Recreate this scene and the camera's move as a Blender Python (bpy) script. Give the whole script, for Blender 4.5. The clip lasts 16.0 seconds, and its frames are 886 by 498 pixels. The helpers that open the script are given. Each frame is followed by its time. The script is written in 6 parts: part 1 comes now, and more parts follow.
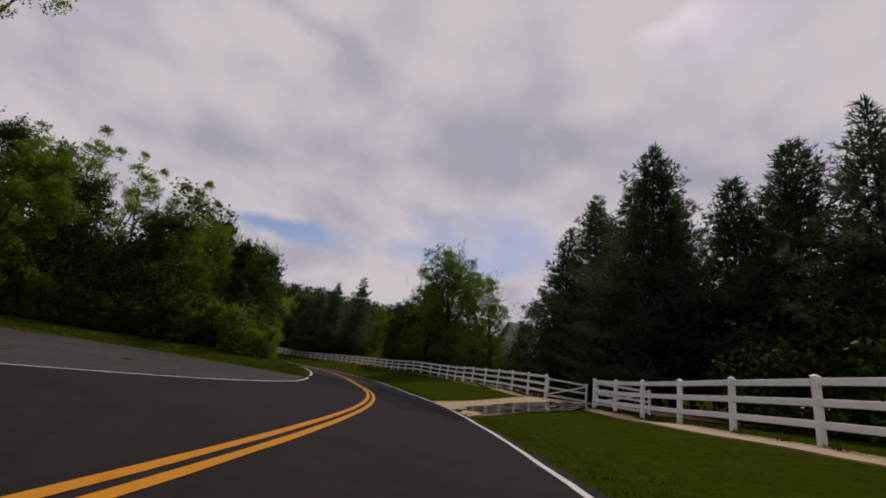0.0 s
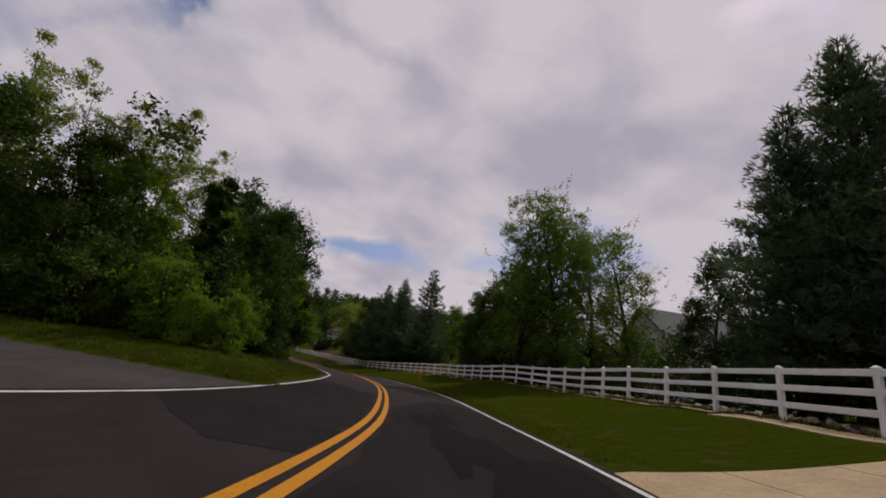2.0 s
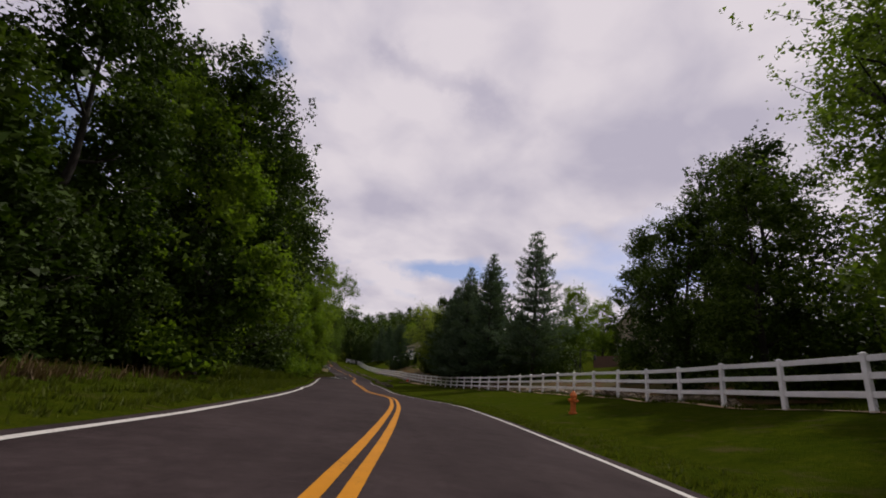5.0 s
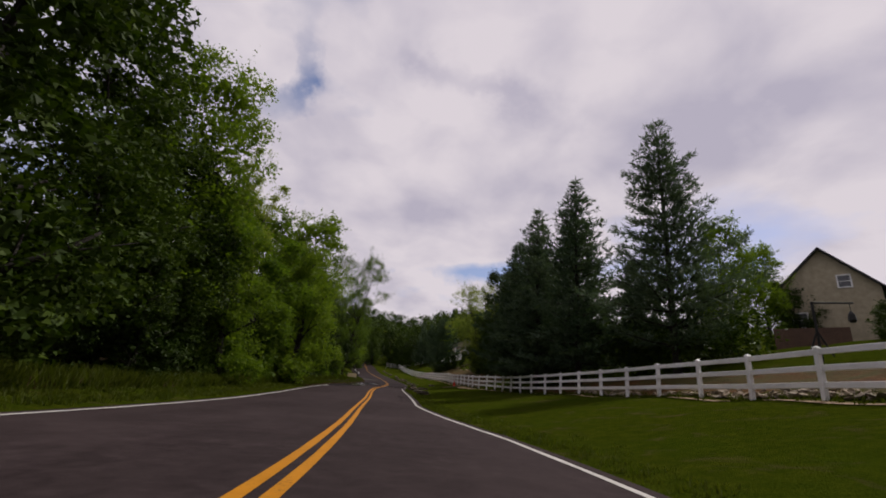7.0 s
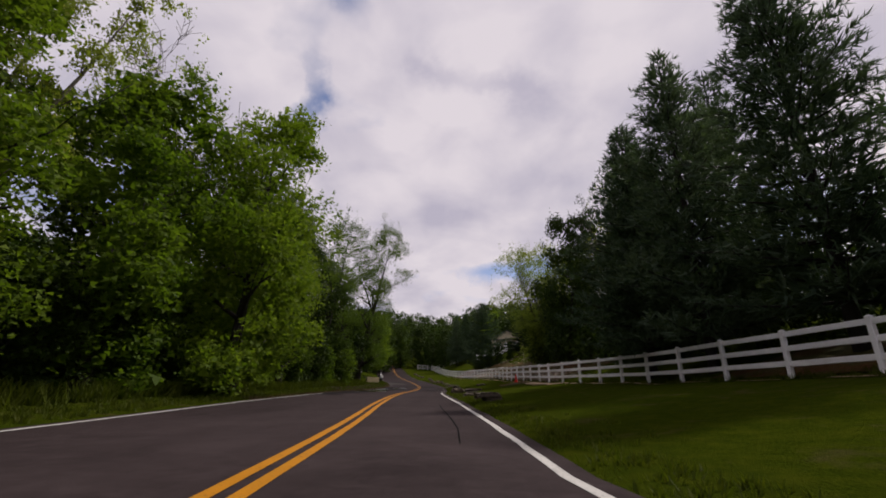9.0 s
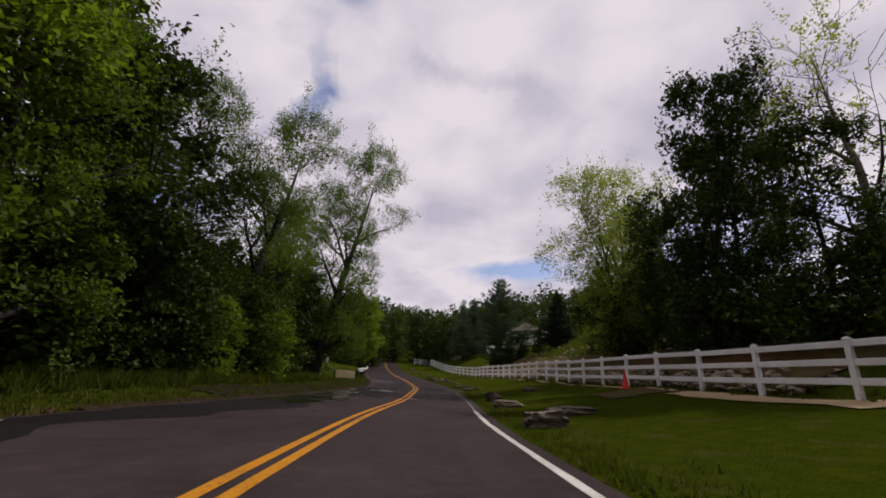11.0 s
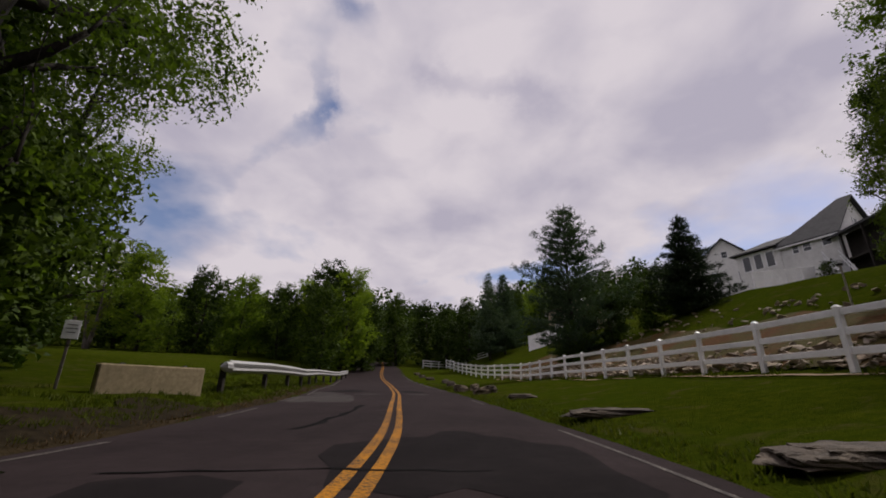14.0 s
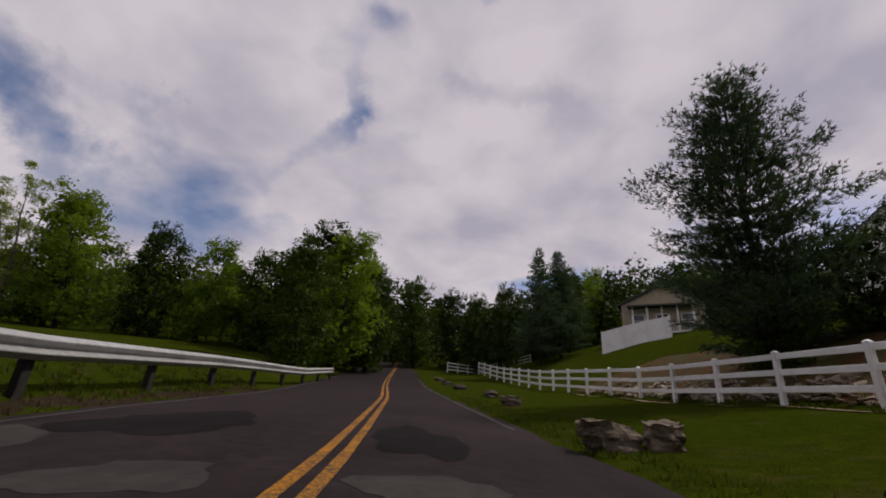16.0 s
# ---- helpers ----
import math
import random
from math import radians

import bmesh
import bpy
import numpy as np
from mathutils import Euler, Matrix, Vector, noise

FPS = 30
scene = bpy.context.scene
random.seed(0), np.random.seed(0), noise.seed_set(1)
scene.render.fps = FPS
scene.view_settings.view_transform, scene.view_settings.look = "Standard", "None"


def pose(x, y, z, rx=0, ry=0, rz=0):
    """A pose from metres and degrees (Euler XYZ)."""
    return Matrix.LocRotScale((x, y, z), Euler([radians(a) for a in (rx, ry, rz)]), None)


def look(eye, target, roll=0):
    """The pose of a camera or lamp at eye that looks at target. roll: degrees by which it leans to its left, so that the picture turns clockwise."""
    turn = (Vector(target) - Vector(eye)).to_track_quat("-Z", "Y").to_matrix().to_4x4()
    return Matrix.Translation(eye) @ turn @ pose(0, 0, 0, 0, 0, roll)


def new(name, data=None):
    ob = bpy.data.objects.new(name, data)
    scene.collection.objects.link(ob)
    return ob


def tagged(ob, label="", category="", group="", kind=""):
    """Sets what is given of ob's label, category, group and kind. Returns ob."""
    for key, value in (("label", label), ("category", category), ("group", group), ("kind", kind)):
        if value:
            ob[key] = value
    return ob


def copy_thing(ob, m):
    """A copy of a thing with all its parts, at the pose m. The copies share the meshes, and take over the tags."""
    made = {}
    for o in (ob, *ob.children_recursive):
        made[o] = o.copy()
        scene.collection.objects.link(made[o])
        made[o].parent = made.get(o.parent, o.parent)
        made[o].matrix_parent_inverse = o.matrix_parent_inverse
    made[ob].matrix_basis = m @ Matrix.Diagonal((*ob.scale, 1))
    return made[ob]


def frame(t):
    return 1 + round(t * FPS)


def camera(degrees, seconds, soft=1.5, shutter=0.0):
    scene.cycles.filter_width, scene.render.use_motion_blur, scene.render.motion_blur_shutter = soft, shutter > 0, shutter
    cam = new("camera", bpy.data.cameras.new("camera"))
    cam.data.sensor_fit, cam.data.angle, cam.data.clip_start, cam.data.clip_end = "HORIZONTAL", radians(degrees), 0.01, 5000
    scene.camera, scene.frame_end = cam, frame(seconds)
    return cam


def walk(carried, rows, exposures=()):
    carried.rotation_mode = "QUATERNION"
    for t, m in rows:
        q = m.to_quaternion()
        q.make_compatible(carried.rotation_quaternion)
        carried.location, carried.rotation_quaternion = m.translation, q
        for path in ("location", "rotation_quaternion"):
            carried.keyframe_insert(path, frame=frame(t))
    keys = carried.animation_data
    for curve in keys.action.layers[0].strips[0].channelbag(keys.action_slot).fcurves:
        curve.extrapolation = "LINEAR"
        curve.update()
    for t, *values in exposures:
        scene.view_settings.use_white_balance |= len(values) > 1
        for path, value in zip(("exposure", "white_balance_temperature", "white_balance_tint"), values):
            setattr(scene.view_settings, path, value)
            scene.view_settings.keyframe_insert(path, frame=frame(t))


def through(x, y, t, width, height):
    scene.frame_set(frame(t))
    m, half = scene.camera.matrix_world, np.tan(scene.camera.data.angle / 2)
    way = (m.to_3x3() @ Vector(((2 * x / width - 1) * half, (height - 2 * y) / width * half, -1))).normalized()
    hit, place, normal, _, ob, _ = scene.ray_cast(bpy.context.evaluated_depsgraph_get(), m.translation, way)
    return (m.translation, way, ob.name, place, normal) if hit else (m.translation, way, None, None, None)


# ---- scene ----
cam = camera(92.8, 16.0, soft=1.8)
# seconds, x, y, z, tilt, lean, turn
PATH = [
    (0, -0.475, -0.636, 0.800, 107.46, -8.94, -33.46),
    (0.5, 2.078, 3.424, 0.723, 106.71, -8.49, -30.96),
    (1, 4.287, 7.425, 0.657, 106.05, -8.44, -28.80),
    (1.5, 6.391, 11.566, 0.555, 106.48, -9.60, -25.81),
    (2, 8.423, 15.909, 0.513, 107.58, -8.70, -22.31),
    (2.5, 9.961, 20.324, 0.443, 107.71, -7.70, -20.01),
    (3, 11.513, 24.779, 0.398, 108.00, -7.23, -17.22),
    (3.5, 12.636, 29.291, 0.441, 108.50, -5.32, -15.25),
    (4, 13.664, 33.711, 0.549, 108.40, -4.72, -14.13),
    (4.5, 14.602, 38.156, 0.649, 107.83, -5.99, -12.06),
    (4.7, 14.921, 39.895, 0.668, 108.25, -6.41, -11.32),
    (6.8, 18.074, 61.630, 0.766, 108.30, -3.94, -4.37),
    (7, 18.067, 63.567, 0.772, 108.33, -4.68, -3.68),
    (7.5, 17.918, 68.242, 0.741, 108.29, -5.86, -1.69),
    (8, 17.703, 72.830, 0.649, 108.35, -4.15, 0.74),
    (8.5, 17.399, 77.481, 0.605, 108.26, -0.54, 0.53),
    (9, 17.227, 82.079, 0.549, 108.45, -0.68, 0.74),
    (9.2, 17.186, 83.991, 0.524, 108.39, -0.70, 0.97),
    (11.3, 15.652, 106.366, 1.041, 108.17, -2.58, 0.15),
    (11.5, 15.606, 108.413, 1.060, 108.58, -1.81, 0.22),
    (12, 15.483, 113.245, 1.099, 108.42, -2.87, 0.89),
    (12.5, 15.320, 118.115, 1.134, 108.65, -1.29, 2.94),
    (13, 15.057, 123.025, 1.204, 108.04, 1.40, 2.05),
    (13.5, 14.804, 127.663, 1.326, 109.05, 0.49, 1.55),
    (14, 14.511, 131.988, 1.424, 109.13, -0.45, 2.04),
    (14.5, 14.152, 136.168, 1.526, 109.60, -0.21, 2.59),
    (15, 13.703, 140.727, 1.753, 109.64, 0.47, 1.65),
    (15.5, 13.327, 145.237, 1.964, 109.58, -3.03, 2.13),
    (16, 12.853, 149.749, 2.086, 109.99, -3.29, 4.83),
]
# seconds, stops, kelvin, tint
LIGHT = [(0, -0.43, 6500, 14), (1.5, -0.36, 6500, 14), (2.5, -0.44, 6500, 14), (3.5, -0.36, 6500, 14), (4.2, -0.12, 6500, 14), (5.5, -0.10, 6500, 14), (6.8, -0.14, 6500, 14), (9, -0.08, 6500, 14), (11.5, 0.0, 6500, 14), (12.5, -0.02, 6500, 14), (14, -0.2, 6500, 14), (14.5, -0.30, 6500, 14), (16, -0.38, 6500, 14)]
walk(cam, [(r[0], pose(*r[1:])) for r in PATH], LIGHT)

# ---- light ----
SUN_AZ, SUN_EL = 57.0, 53.0  # degrees clockwise from +y, and above the horizon
world = bpy.data.worlds.new("sky")
scene.world = world
world.use_nodes = True
wn, wl = world.node_tree.nodes, world.node_tree.links
wn.clear()


def wnode(kind, **values):
    n = wn.new(kind)
    for key, value in values.items():
        n.inputs[key].default_value = value
    return n


def wmath(op, a, b=None, c=None):
    n = wn.new("ShaderNodeMath")
    n.operation = op
    for i, v in enumerate((a, b, c)):
        if v is None:
            continue
        if isinstance(v, (int, float)):
            n.inputs[i].default_value = v
        else:
            wl.new(v, n.inputs[i])
    return n.outputs[0]


sky = wn.new("ShaderNodeTexSky")
sky.sky_type, sky.sun_disc = "NISHITA", False
sky.sun_elevation, sky.sun_rotation = radians(SUN_EL), radians(SUN_AZ)
way = wn.new("ShaderNodeTexCoord")
axes = wn.new("ShaderNodeSeparateXYZ")
wl.new(way.outputs["Generated"], axes.inputs[0])
lift = wmath("ADD", wmath("MAXIMUM", axes.outputs[2], 0.0), 0.30)
flat = wn.new("ShaderNodeCombineXYZ")
wl.new(wmath("DIVIDE", axes.outputs[0], lift), flat.inputs[0])
wl.new(wmath("DIVIDE", axes.outputs[1], lift), flat.inputs[1])
big = wnode("ShaderNodeTexNoise", Scale=1.15, Detail=6.0, Roughness=0.50, Distortion=0.15)
wl.new(flat.outputs[0], big.inputs["Vector"])
fine = wnode("ShaderNodeTexNoise", Scale=1.7, Detail=5.0, Roughness=0.48, Distortion=0.2)
wl.new(flat.outputs[0], fine.inputs["Vector"])
cover = wn.new("ShaderNodeValToRGB")
cover.color_ramp.elements[0].position, cover.color_ramp.elements[0].color = 0.31, (0, 0, 0, 1)
cover.color_ramp.elements[1].position, cover.color_ramp.elements[1].color = 0.43, (1, 1, 1, 1)
bearing = wmath("MULTIPLY", wmath("ARCTAN2", axes.outputs[0], axes.outputs[1]), 57.2958)
height = wmath("MULTIPLY", wmath("ARCSINE", axes.outputs[2]), 57.2958)
warp = wnode("ShaderNodeTexNoise", Scale=9.0, Detail=5.0, Roughness=0.6)
wl.new(way.outputs["Generated"], warp.inputs["Vector"])
bearing = wmath("ADD", bearing, wmath("MULTIPLY", wmath("SUBTRACT", warp.outputs[0], 0.5), 14.0))
height = wmath("ADD", height, wmath("MULTIPLY", wmath("SUBTRACT", warp.outputs[0], 0.5), 5.0))


def rift(gaps, start):
    """Thinner places in the cloud: bearing, height, half width, half height, tilt, depth."""
    total = start
    for az, el, wa, we, tilt, deep in gaps:
        da = wmath("SUBTRACT", bearing, az)
        de = wmath("SUBTRACT", wmath("SUBTRACT", height, el), wmath("MULTIPLY", da, tilt))
        q = wmath("ADD", wmath("POWER", wmath("ABSOLUTE", wmath("DIVIDE", da, wa)), 2.0), wmath("POWER", wmath("ABSOLUTE", wmath("DIVIDE", de, we)), 2.0))
        total = wmath("SUBTRACT", total, wmath("MULTIPLY", wmath("POWER", 2.718, wmath("MULTIPLY", q, -1.0)), deep))
    return total


HOLES = [(3, 15.4, 12, 1.3, 0.03, 0.13), (-22, 36, 2.0, 5.5, -0.3, 0.075), (-27, 30, 5.0, 2.6, 0.7, 0.10), (-36, 24, 8, 4, 0.45, 0.09), (-55, 24, 8, 6, -0.5, 0.21), (-60, 32, 9, 9, 0, 0.12), (-48, 30, 4.5, 4.5, 0, 0.12), (-44, 32, 14, 8, 0, 0.045), (0, 50.5, 5, 2.0, 0, 0.13), (-17, 48.5, 4, 1.5, 0, 0.08), (10, 15.8, 6, 1.6, 0, 0.07), (74, 28, 8, 2.6, 0.1, 0.08)]
GREYS = [(2, 40.5, 11, 1.5, -0.1, 0.075), (10, 38.4, 5, 1.5, -0.35, 0.06), (52, 33.5, 6, 2.6, 0, 0.07), (-4, 42, 5, 1.6, -0.2, 0.07), (46, 32.5, 4, 2.2, 0, 0.06), (13, 38, 6, 2.5, -0.4, 0.05), (29, 21.5, 8, 1.8, -0.1, 0.06), (66, 28, 4, 1.8, 0, 0.07), (0, 22, 12, 2.2, 0.1, 0.04)]
wl.new(rift(HOLES, big.outputs[0]), cover.inputs[0])
shade = wn.new("ShaderNodeValToRGB")
shade.color_ramp.elements[0].position, shade.color_ramp.elements[0].color = 0.36, (0.50, 0.475, 0.565, 1)
shade.color_ramp.elements[1].position, shade.color_ramp.elements[1].color = 0.55, (0.765, 0.715, 0.75, 1)
billow = wnode("ShaderNodeTexNoise", Scale=4.2, Detail=6.0, Roughness=0.50, Distortion=0.3)
wl.new(flat.outputs[0], billow.inputs["Vector"])
tone = wmath("ADD", wmath("MULTIPLY", fine.outputs[0], 0.62), wmath("MULTIPLY", billow.outputs[0], 0.38))
wl.new(rift(GREYS, tone), shade.inputs[0])
blue = wn.new("ShaderNodeMixRGB")
blue.blend_type = "MULTIPLY"
blue.inputs[0].default_value = 1.0
wl.new(sky.outputs[0], blue.inputs[1])
blue.inputs[2].default_value = (0.115, 0.105, 0.112, 1)
mix = wn.new("ShaderNodeMixRGB")
wl.new(cover.outputs[0], mix.inputs[0])
wl.new(blue.outputs[0], mix.inputs[1])
wl.new(shade.outputs[0], mix.inputs[2])
glow = wn.new("ShaderNodeBackground")
glow.inputs[1].default_value = 1.0
wl.new(mix.outputs[0], glow.inputs[0])
wout = wn.new("ShaderNodeOutputWorld")
wl.new(glow.outputs[0], wout.inputs[0])

sun_data = bpy.data.lights.new("sun", "SUN")
sun_data.energy, sun_data.angle, sun_data.color = 3.2, radians(2.0), (1.0, 0.95, 0.86)
sun = new("sun", sun_data)
sun.matrix_world = look((math.sin(radians(SUN_AZ)) * math.cos(radians(SUN_EL)) * 100, math.cos(radians(SUN_AZ)) * math.cos(radians(SUN_EL)) * 100, math.sin(radians(SUN_EL)) * 100), (0, 0, 0))


# ---- materials ----
class Mat:
    """A node material: a principled shader with helpers to wire noise into it."""

    def __init__(self, name, rough=0.8, metal=0.0, spec=0.3):
        self.m = bpy.data.materials.new(name)
        self.m.use_nodes = True
        self.n, self.l = self.m.node_tree.nodes, self.m.node_tree.links
        self.b = self.n["Principled BSDF"]
        self.b.inputs["Roughness"].default_value = rough
        self.b.inputs["Metallic"].default_value = metal
        self.b.inputs["Specular IOR Level"].default_value = spec
        self.pos = self.n.new("ShaderNodeNewGeometry").outputs["Position"]

    def noise(self, scale, detail=4.0, rough=0.55, distort=0.0, vector=None, stretch=None):
        v = vector or self.pos
        if stretch:
            mp = self.n.new("ShaderNodeMapping")
            mp.inputs["Scale"].default_value = stretch
            self.l.new(v, mp.inputs[0])
            v = mp.outputs[0]
        t = self.n.new("ShaderNodeTexNoise")
        t.inputs["Scale"].default_value, t.inputs["Detail"].default_value = scale, detail
        t.inputs["Roughness"].default_value, t.inputs["Distortion"].default_value = rough, distort
        self.l.new(v, t.inputs["Vector"])
        return t.outputs[0]

    def ramp(self, value, *stops):
        r = self.n.new("ShaderNodeValToRGB")
        e = r.color_ramp.elements
        while len(e) < len(stops):
            e.new(0.5)
        for el, (p, c) in zip(e, stops):
            el.position = p
            el.color = (*c, 1) if len(c) == 3 else c
        self.l.new(value, r.inputs[0])
        return r.outputs[0]

    def mix(self, fac, a, b, mode="MIX"):
        x = self.n.new("ShaderNodeMixRGB")
        x.blend_type = mode
        for i, v in enumerate((fac, a, b)):
            if isinstance(v, (int, float)):
                x.inputs[i].default_value = v
            elif isinstance(v, tuple):
                x.inputs[i].default_value = (*v, 1)
            else:
                self.l.new(v, x.inputs[i])
        return x.outputs[0]

    def math(self, op, a, b=0.0):
        x = self.n.new("ShaderNodeMath")
        x.operation = op
        for i, v in enumerate((a, b)):
            if isinstance(v, (int, float)):
                x.inputs[i].default_value = v
            else:
                self.l.new(v, x.inputs[i])
        return x.outputs[0]

    def per_object(self):
        return self.n.new("ShaderNodeObjectInfo").outputs["Random"]

    def per_island(self):
        return self.n.new("ShaderNodeNewGeometry").outputs["Random Per Island"]

    def color(self, c):
        if isinstance(c, tuple):
            self.b.inputs["Base Color"].default_value = (*c, 1)
        else:
            self.l.new(c, self.b.inputs["Base Color"])
        return self

    def rough(self, v):
        self.l.new(v, self.b.inputs["Roughness"])
        return self

    def bump(self, height, strength=0.5, distance=0.02):
        x = self.n.new("ShaderNodeBump")
        x.inputs["Strength"].default_value, x.inputs["Distance"].default_value = strength, distance
        self.l.new(height, x.inputs["Height"])
        self.l.new(x.outputs[0], self.b.inputs["Normal"])
        return self

    def leafy(self, c, amount=0.45, tint=(1.15, 1.25, 0.55)):
        """Lets light shine through thin leaves."""
        self.color(c)
        t = self.n.new("ShaderNodeBsdfTranslucent")
        self.l.new(self.mix(1.0, c, tint, "MULTIPLY"), t.inputs[0])
        s = self.n.new("ShaderNodeMixShader")
        s.inputs[0].default_value = amount
        self.l.new(self.b.outputs[0], s.inputs[1])
        self.l.new(t.outputs[0], s.inputs[2])
        self.l.new(s.outputs[0], self.n["Material Output"].inputs[0])
        return self


def mat_asphalt(name, dark, light, rough=0.85, damp=False):
    m = Mat(name, rough, spec=0.06)
    grain = m.noise(90.0, 2.0)
    blot = m.noise(0.7, 5.0, 0.6, 0.4)
    streak = m.noise(1.0, 3.0, stretch=(1.6, 0.06, 1.0))
    speck = m.noise(260.0, 1.0)
    tone = m.noise(0.16, 3.0, 0.55, 0.3)
    c = m.mix(m.math("MULTIPLY", grain, 0.5), dark, light)
    mottle = m.noise(4.5, 6.0, 0.65, 0.3)
    c = m.mix(m.ramp(mottle, (0.36, (0.5, 0.5, 0.5)), (0.50, (0, 0, 0))), c, tuple(v * 0.6 for v in dark))
    c = m.mix(m.ramp(mottle, (0.52, (0, 0, 0)), (0.70, (0.5, 0.5, 0.5))), c, tuple(v * 1.15 for v in light))
    c = m.mix(m.ramp(speck, (0.62, (0, 0, 0)), (0.74, (0.5, 0.5, 0.5))), c, tuple(v * 1.7 for v in light))
    c = m.mix(m.ramp(tone, (0.40, (0, 0, 0)), (0.66, (0.4, 0.4, 0.4))), c, tuple(v * 1.25 for v in light))
    c = m.mix(m.ramp(blot, (0.35, (0, 0, 0)), (0.7, (0.55, 0.55, 0.55))), c, tuple(v * 0.72 for v in dark))
    c = m.mix(m.ramp(streak, (0.45, (0, 0, 0)), (0.75, (0.35, 0.35, 0.35))), c, light)
    if damp:
        at = m.n.new("ShaderNodeSeparateXYZ")
        m.l.new(m.pos, at.inputs[0])
        u = m.math("MULTIPLY", m.math("ADD", at.outputs[1], m.math("MULTIPLY", blot, 14.0)), 0.004)
        c = m.mix(m.ramp(u, (0.13, (0.58, 0.58, 0.58)), (0.21, (0, 0, 0)), (0.47, (0, 0, 0)), (0.545, (0.36, 0.36, 0.36))), c, (0.0110, 0.0085, 0.0092))
    m.color(c).bump(grain, 0.6, 0.006)
    return m.m


def mat_paint(name, col, under, wear=0.5):
    m = Mat(name, 0.75, spec=0.12)
    chips = m.noise(26.0, 4.0, 0.7)
    stretch = m.noise(1.4, 3.0)
    along_y = m.n.new("ShaderNodeSeparateXYZ")
    m.l.new(m.pos, along_y.inputs[0])
    older = m.n.new("ShaderNodeMapRange")
    for i, v in enumerate((95.0, 145.0, 0.0, 0.20)):
        older.inputs[i + 1].default_value = v
    m.l.new(along_y.outputs[1], older.inputs[0])
    worn = m.math("ADD", m.math("ADD", chips, older.outputs[0]), m.math("MULTIPLY", stretch, 0.35))
    c = m.mix(m.ramp(worn, (0.62 + 0.3 * (1 - wear), (0, 0, 0)), (0.8 + 0.3 * (1 - wear), (1, 1, 1))), col, under)
    c = m.mix(m.ramp(m.noise(3.0, 4.0), (0.4, (0, 0, 0)), (0.8, (0.4, 0.4, 0.4))), c, tuple(v * 0.6 for v in col))
    m.color(c).bump(chips, 0.4, 0.004)
    return m.m


def mat_leaf(name, low, mid, high, through=0.4, tint=0.5):
    m = Mat(name, 0.6, spec=0.10)
    r = m.mix(0.45, m.ramp(m.per_island(), (0.0, (0, 0, 0)), (1.0, (1, 1, 1))), m.ramp(m.per_object(), (0.0, (0, 0, 0)), (1.0, (1, 1, 1))))
    patch = m.noise(0.35, 3.0)
    c = m.ramp(r, (0.1, low), (0.5, mid), (0.95, high))
    c = m.mix(m.ramp(patch, (0.4, (0, 0, 0)), (0.7, (tint, tint, tint))), c, high)
    m.leafy(c, through)
    return m.m


def mat_bark(name, dark, light):
    m = Mat(name, 0.9)
    ridges = m.noise(6.0, 5.0, 0.65, 0.5, stretch=(4.0, 4.0, 0.7))
    moss = m.noise(0.8, 3.0)
    c = m.ramp(ridges, (0.3, dark), (0.75, light))
    c = m.mix(m.ramp(moss, (0.55, (0, 0, 0)), (0.75, (0.35, 0.35, 0.35))), c, (0.04, 0.05, 0.02))
    m.color(c).bump(ridges, 0.9, 0.03)
    return m.m


def mat_ground():
    m = Mat("lawn", 0.95, spec=0.0)
    blade = m.noise(38.0, 3.0, 0.7, stretch=(1.0, 0.5, 1.0))
    tuft = m.noise(3.5, 5.0, 0.6)
    wide = m.noise(0.22, 4.0, 0.6, 0.3)
    c = m.ramp(blade, (0.3, (0.015, 0.024, 0.0018)), (0.7, (0.036, 0.048, 0.0034)))
    c = m.mix(m.ramp(tuft, (0.42, (0, 0, 0)), (0.68, (0.55, 0.55, 0.55))), c, (0.050, 0.057, 0.0045))
    c = m.mix(m.ramp(wide, (0.45, (0, 0, 0)), (0.72, (0.6, 0.6, 0.6))), c, (0.026, 0.042, 0.003))
    bare = m.ramp(m.noise(0.9, 7.0, 0.68, 0.6), (0.55, (0, 0, 0)), (0.68, (0.65, 0.65, 0.65)))
    c = m.mix(bare, c, (0.060, 0.048, 0.020))
    m.color(c).bump(blade, 0.9, 0.05)
    return m.m


def mat_simple(name, a, b, scale=8.0, rough=0.7, metal=0.0, bump=0.3, distance=0.01, spec=0.3):
    m = Mat(name, rough, metal, spec)
    n1 = m.noise(scale, 5.0, 0.6)
    n2 = m.noise(scale * 0.12, 4.0)
    c = m.ramp(n1, (0.3, a), (0.72, b))
    c = m.mix(m.ramp(n2, (0.45, (0, 0, 0)), (0.75, (0.45, 0.45, 0.45))), c, tuple(v * 0.6 for v in a))
    m.color(c)
    if bump:
        m.bump(n1, bump, distance)
    return m.m


def mat_stone(name, a, b, c3):
    m = Mat(name, 0.85)
    band = m.noise(3.0, 5.0, 0.6, 0.6, stretch=(0.6, 0.6, 3.0))
    grain = m.noise(22.0, 4.0, 0.7)
    c = m.ramp(band, (0.32, a), (0.55, b), (0.78, c3))
    c = m.mix(m.per_island(), c, m.mix(1.0, c, (1.35, 1.25, 1.1), "MULTIPLY"))
    c = m.mix(m.math("MULTIPLY", grain, 0.45), c, tuple(v * 0.35 for v in a))
    m.color(c).bump(m.math("ADD", grain, m.math("MULTIPLY", band, 1.5)), 0.8, 0.03)
    return m.m


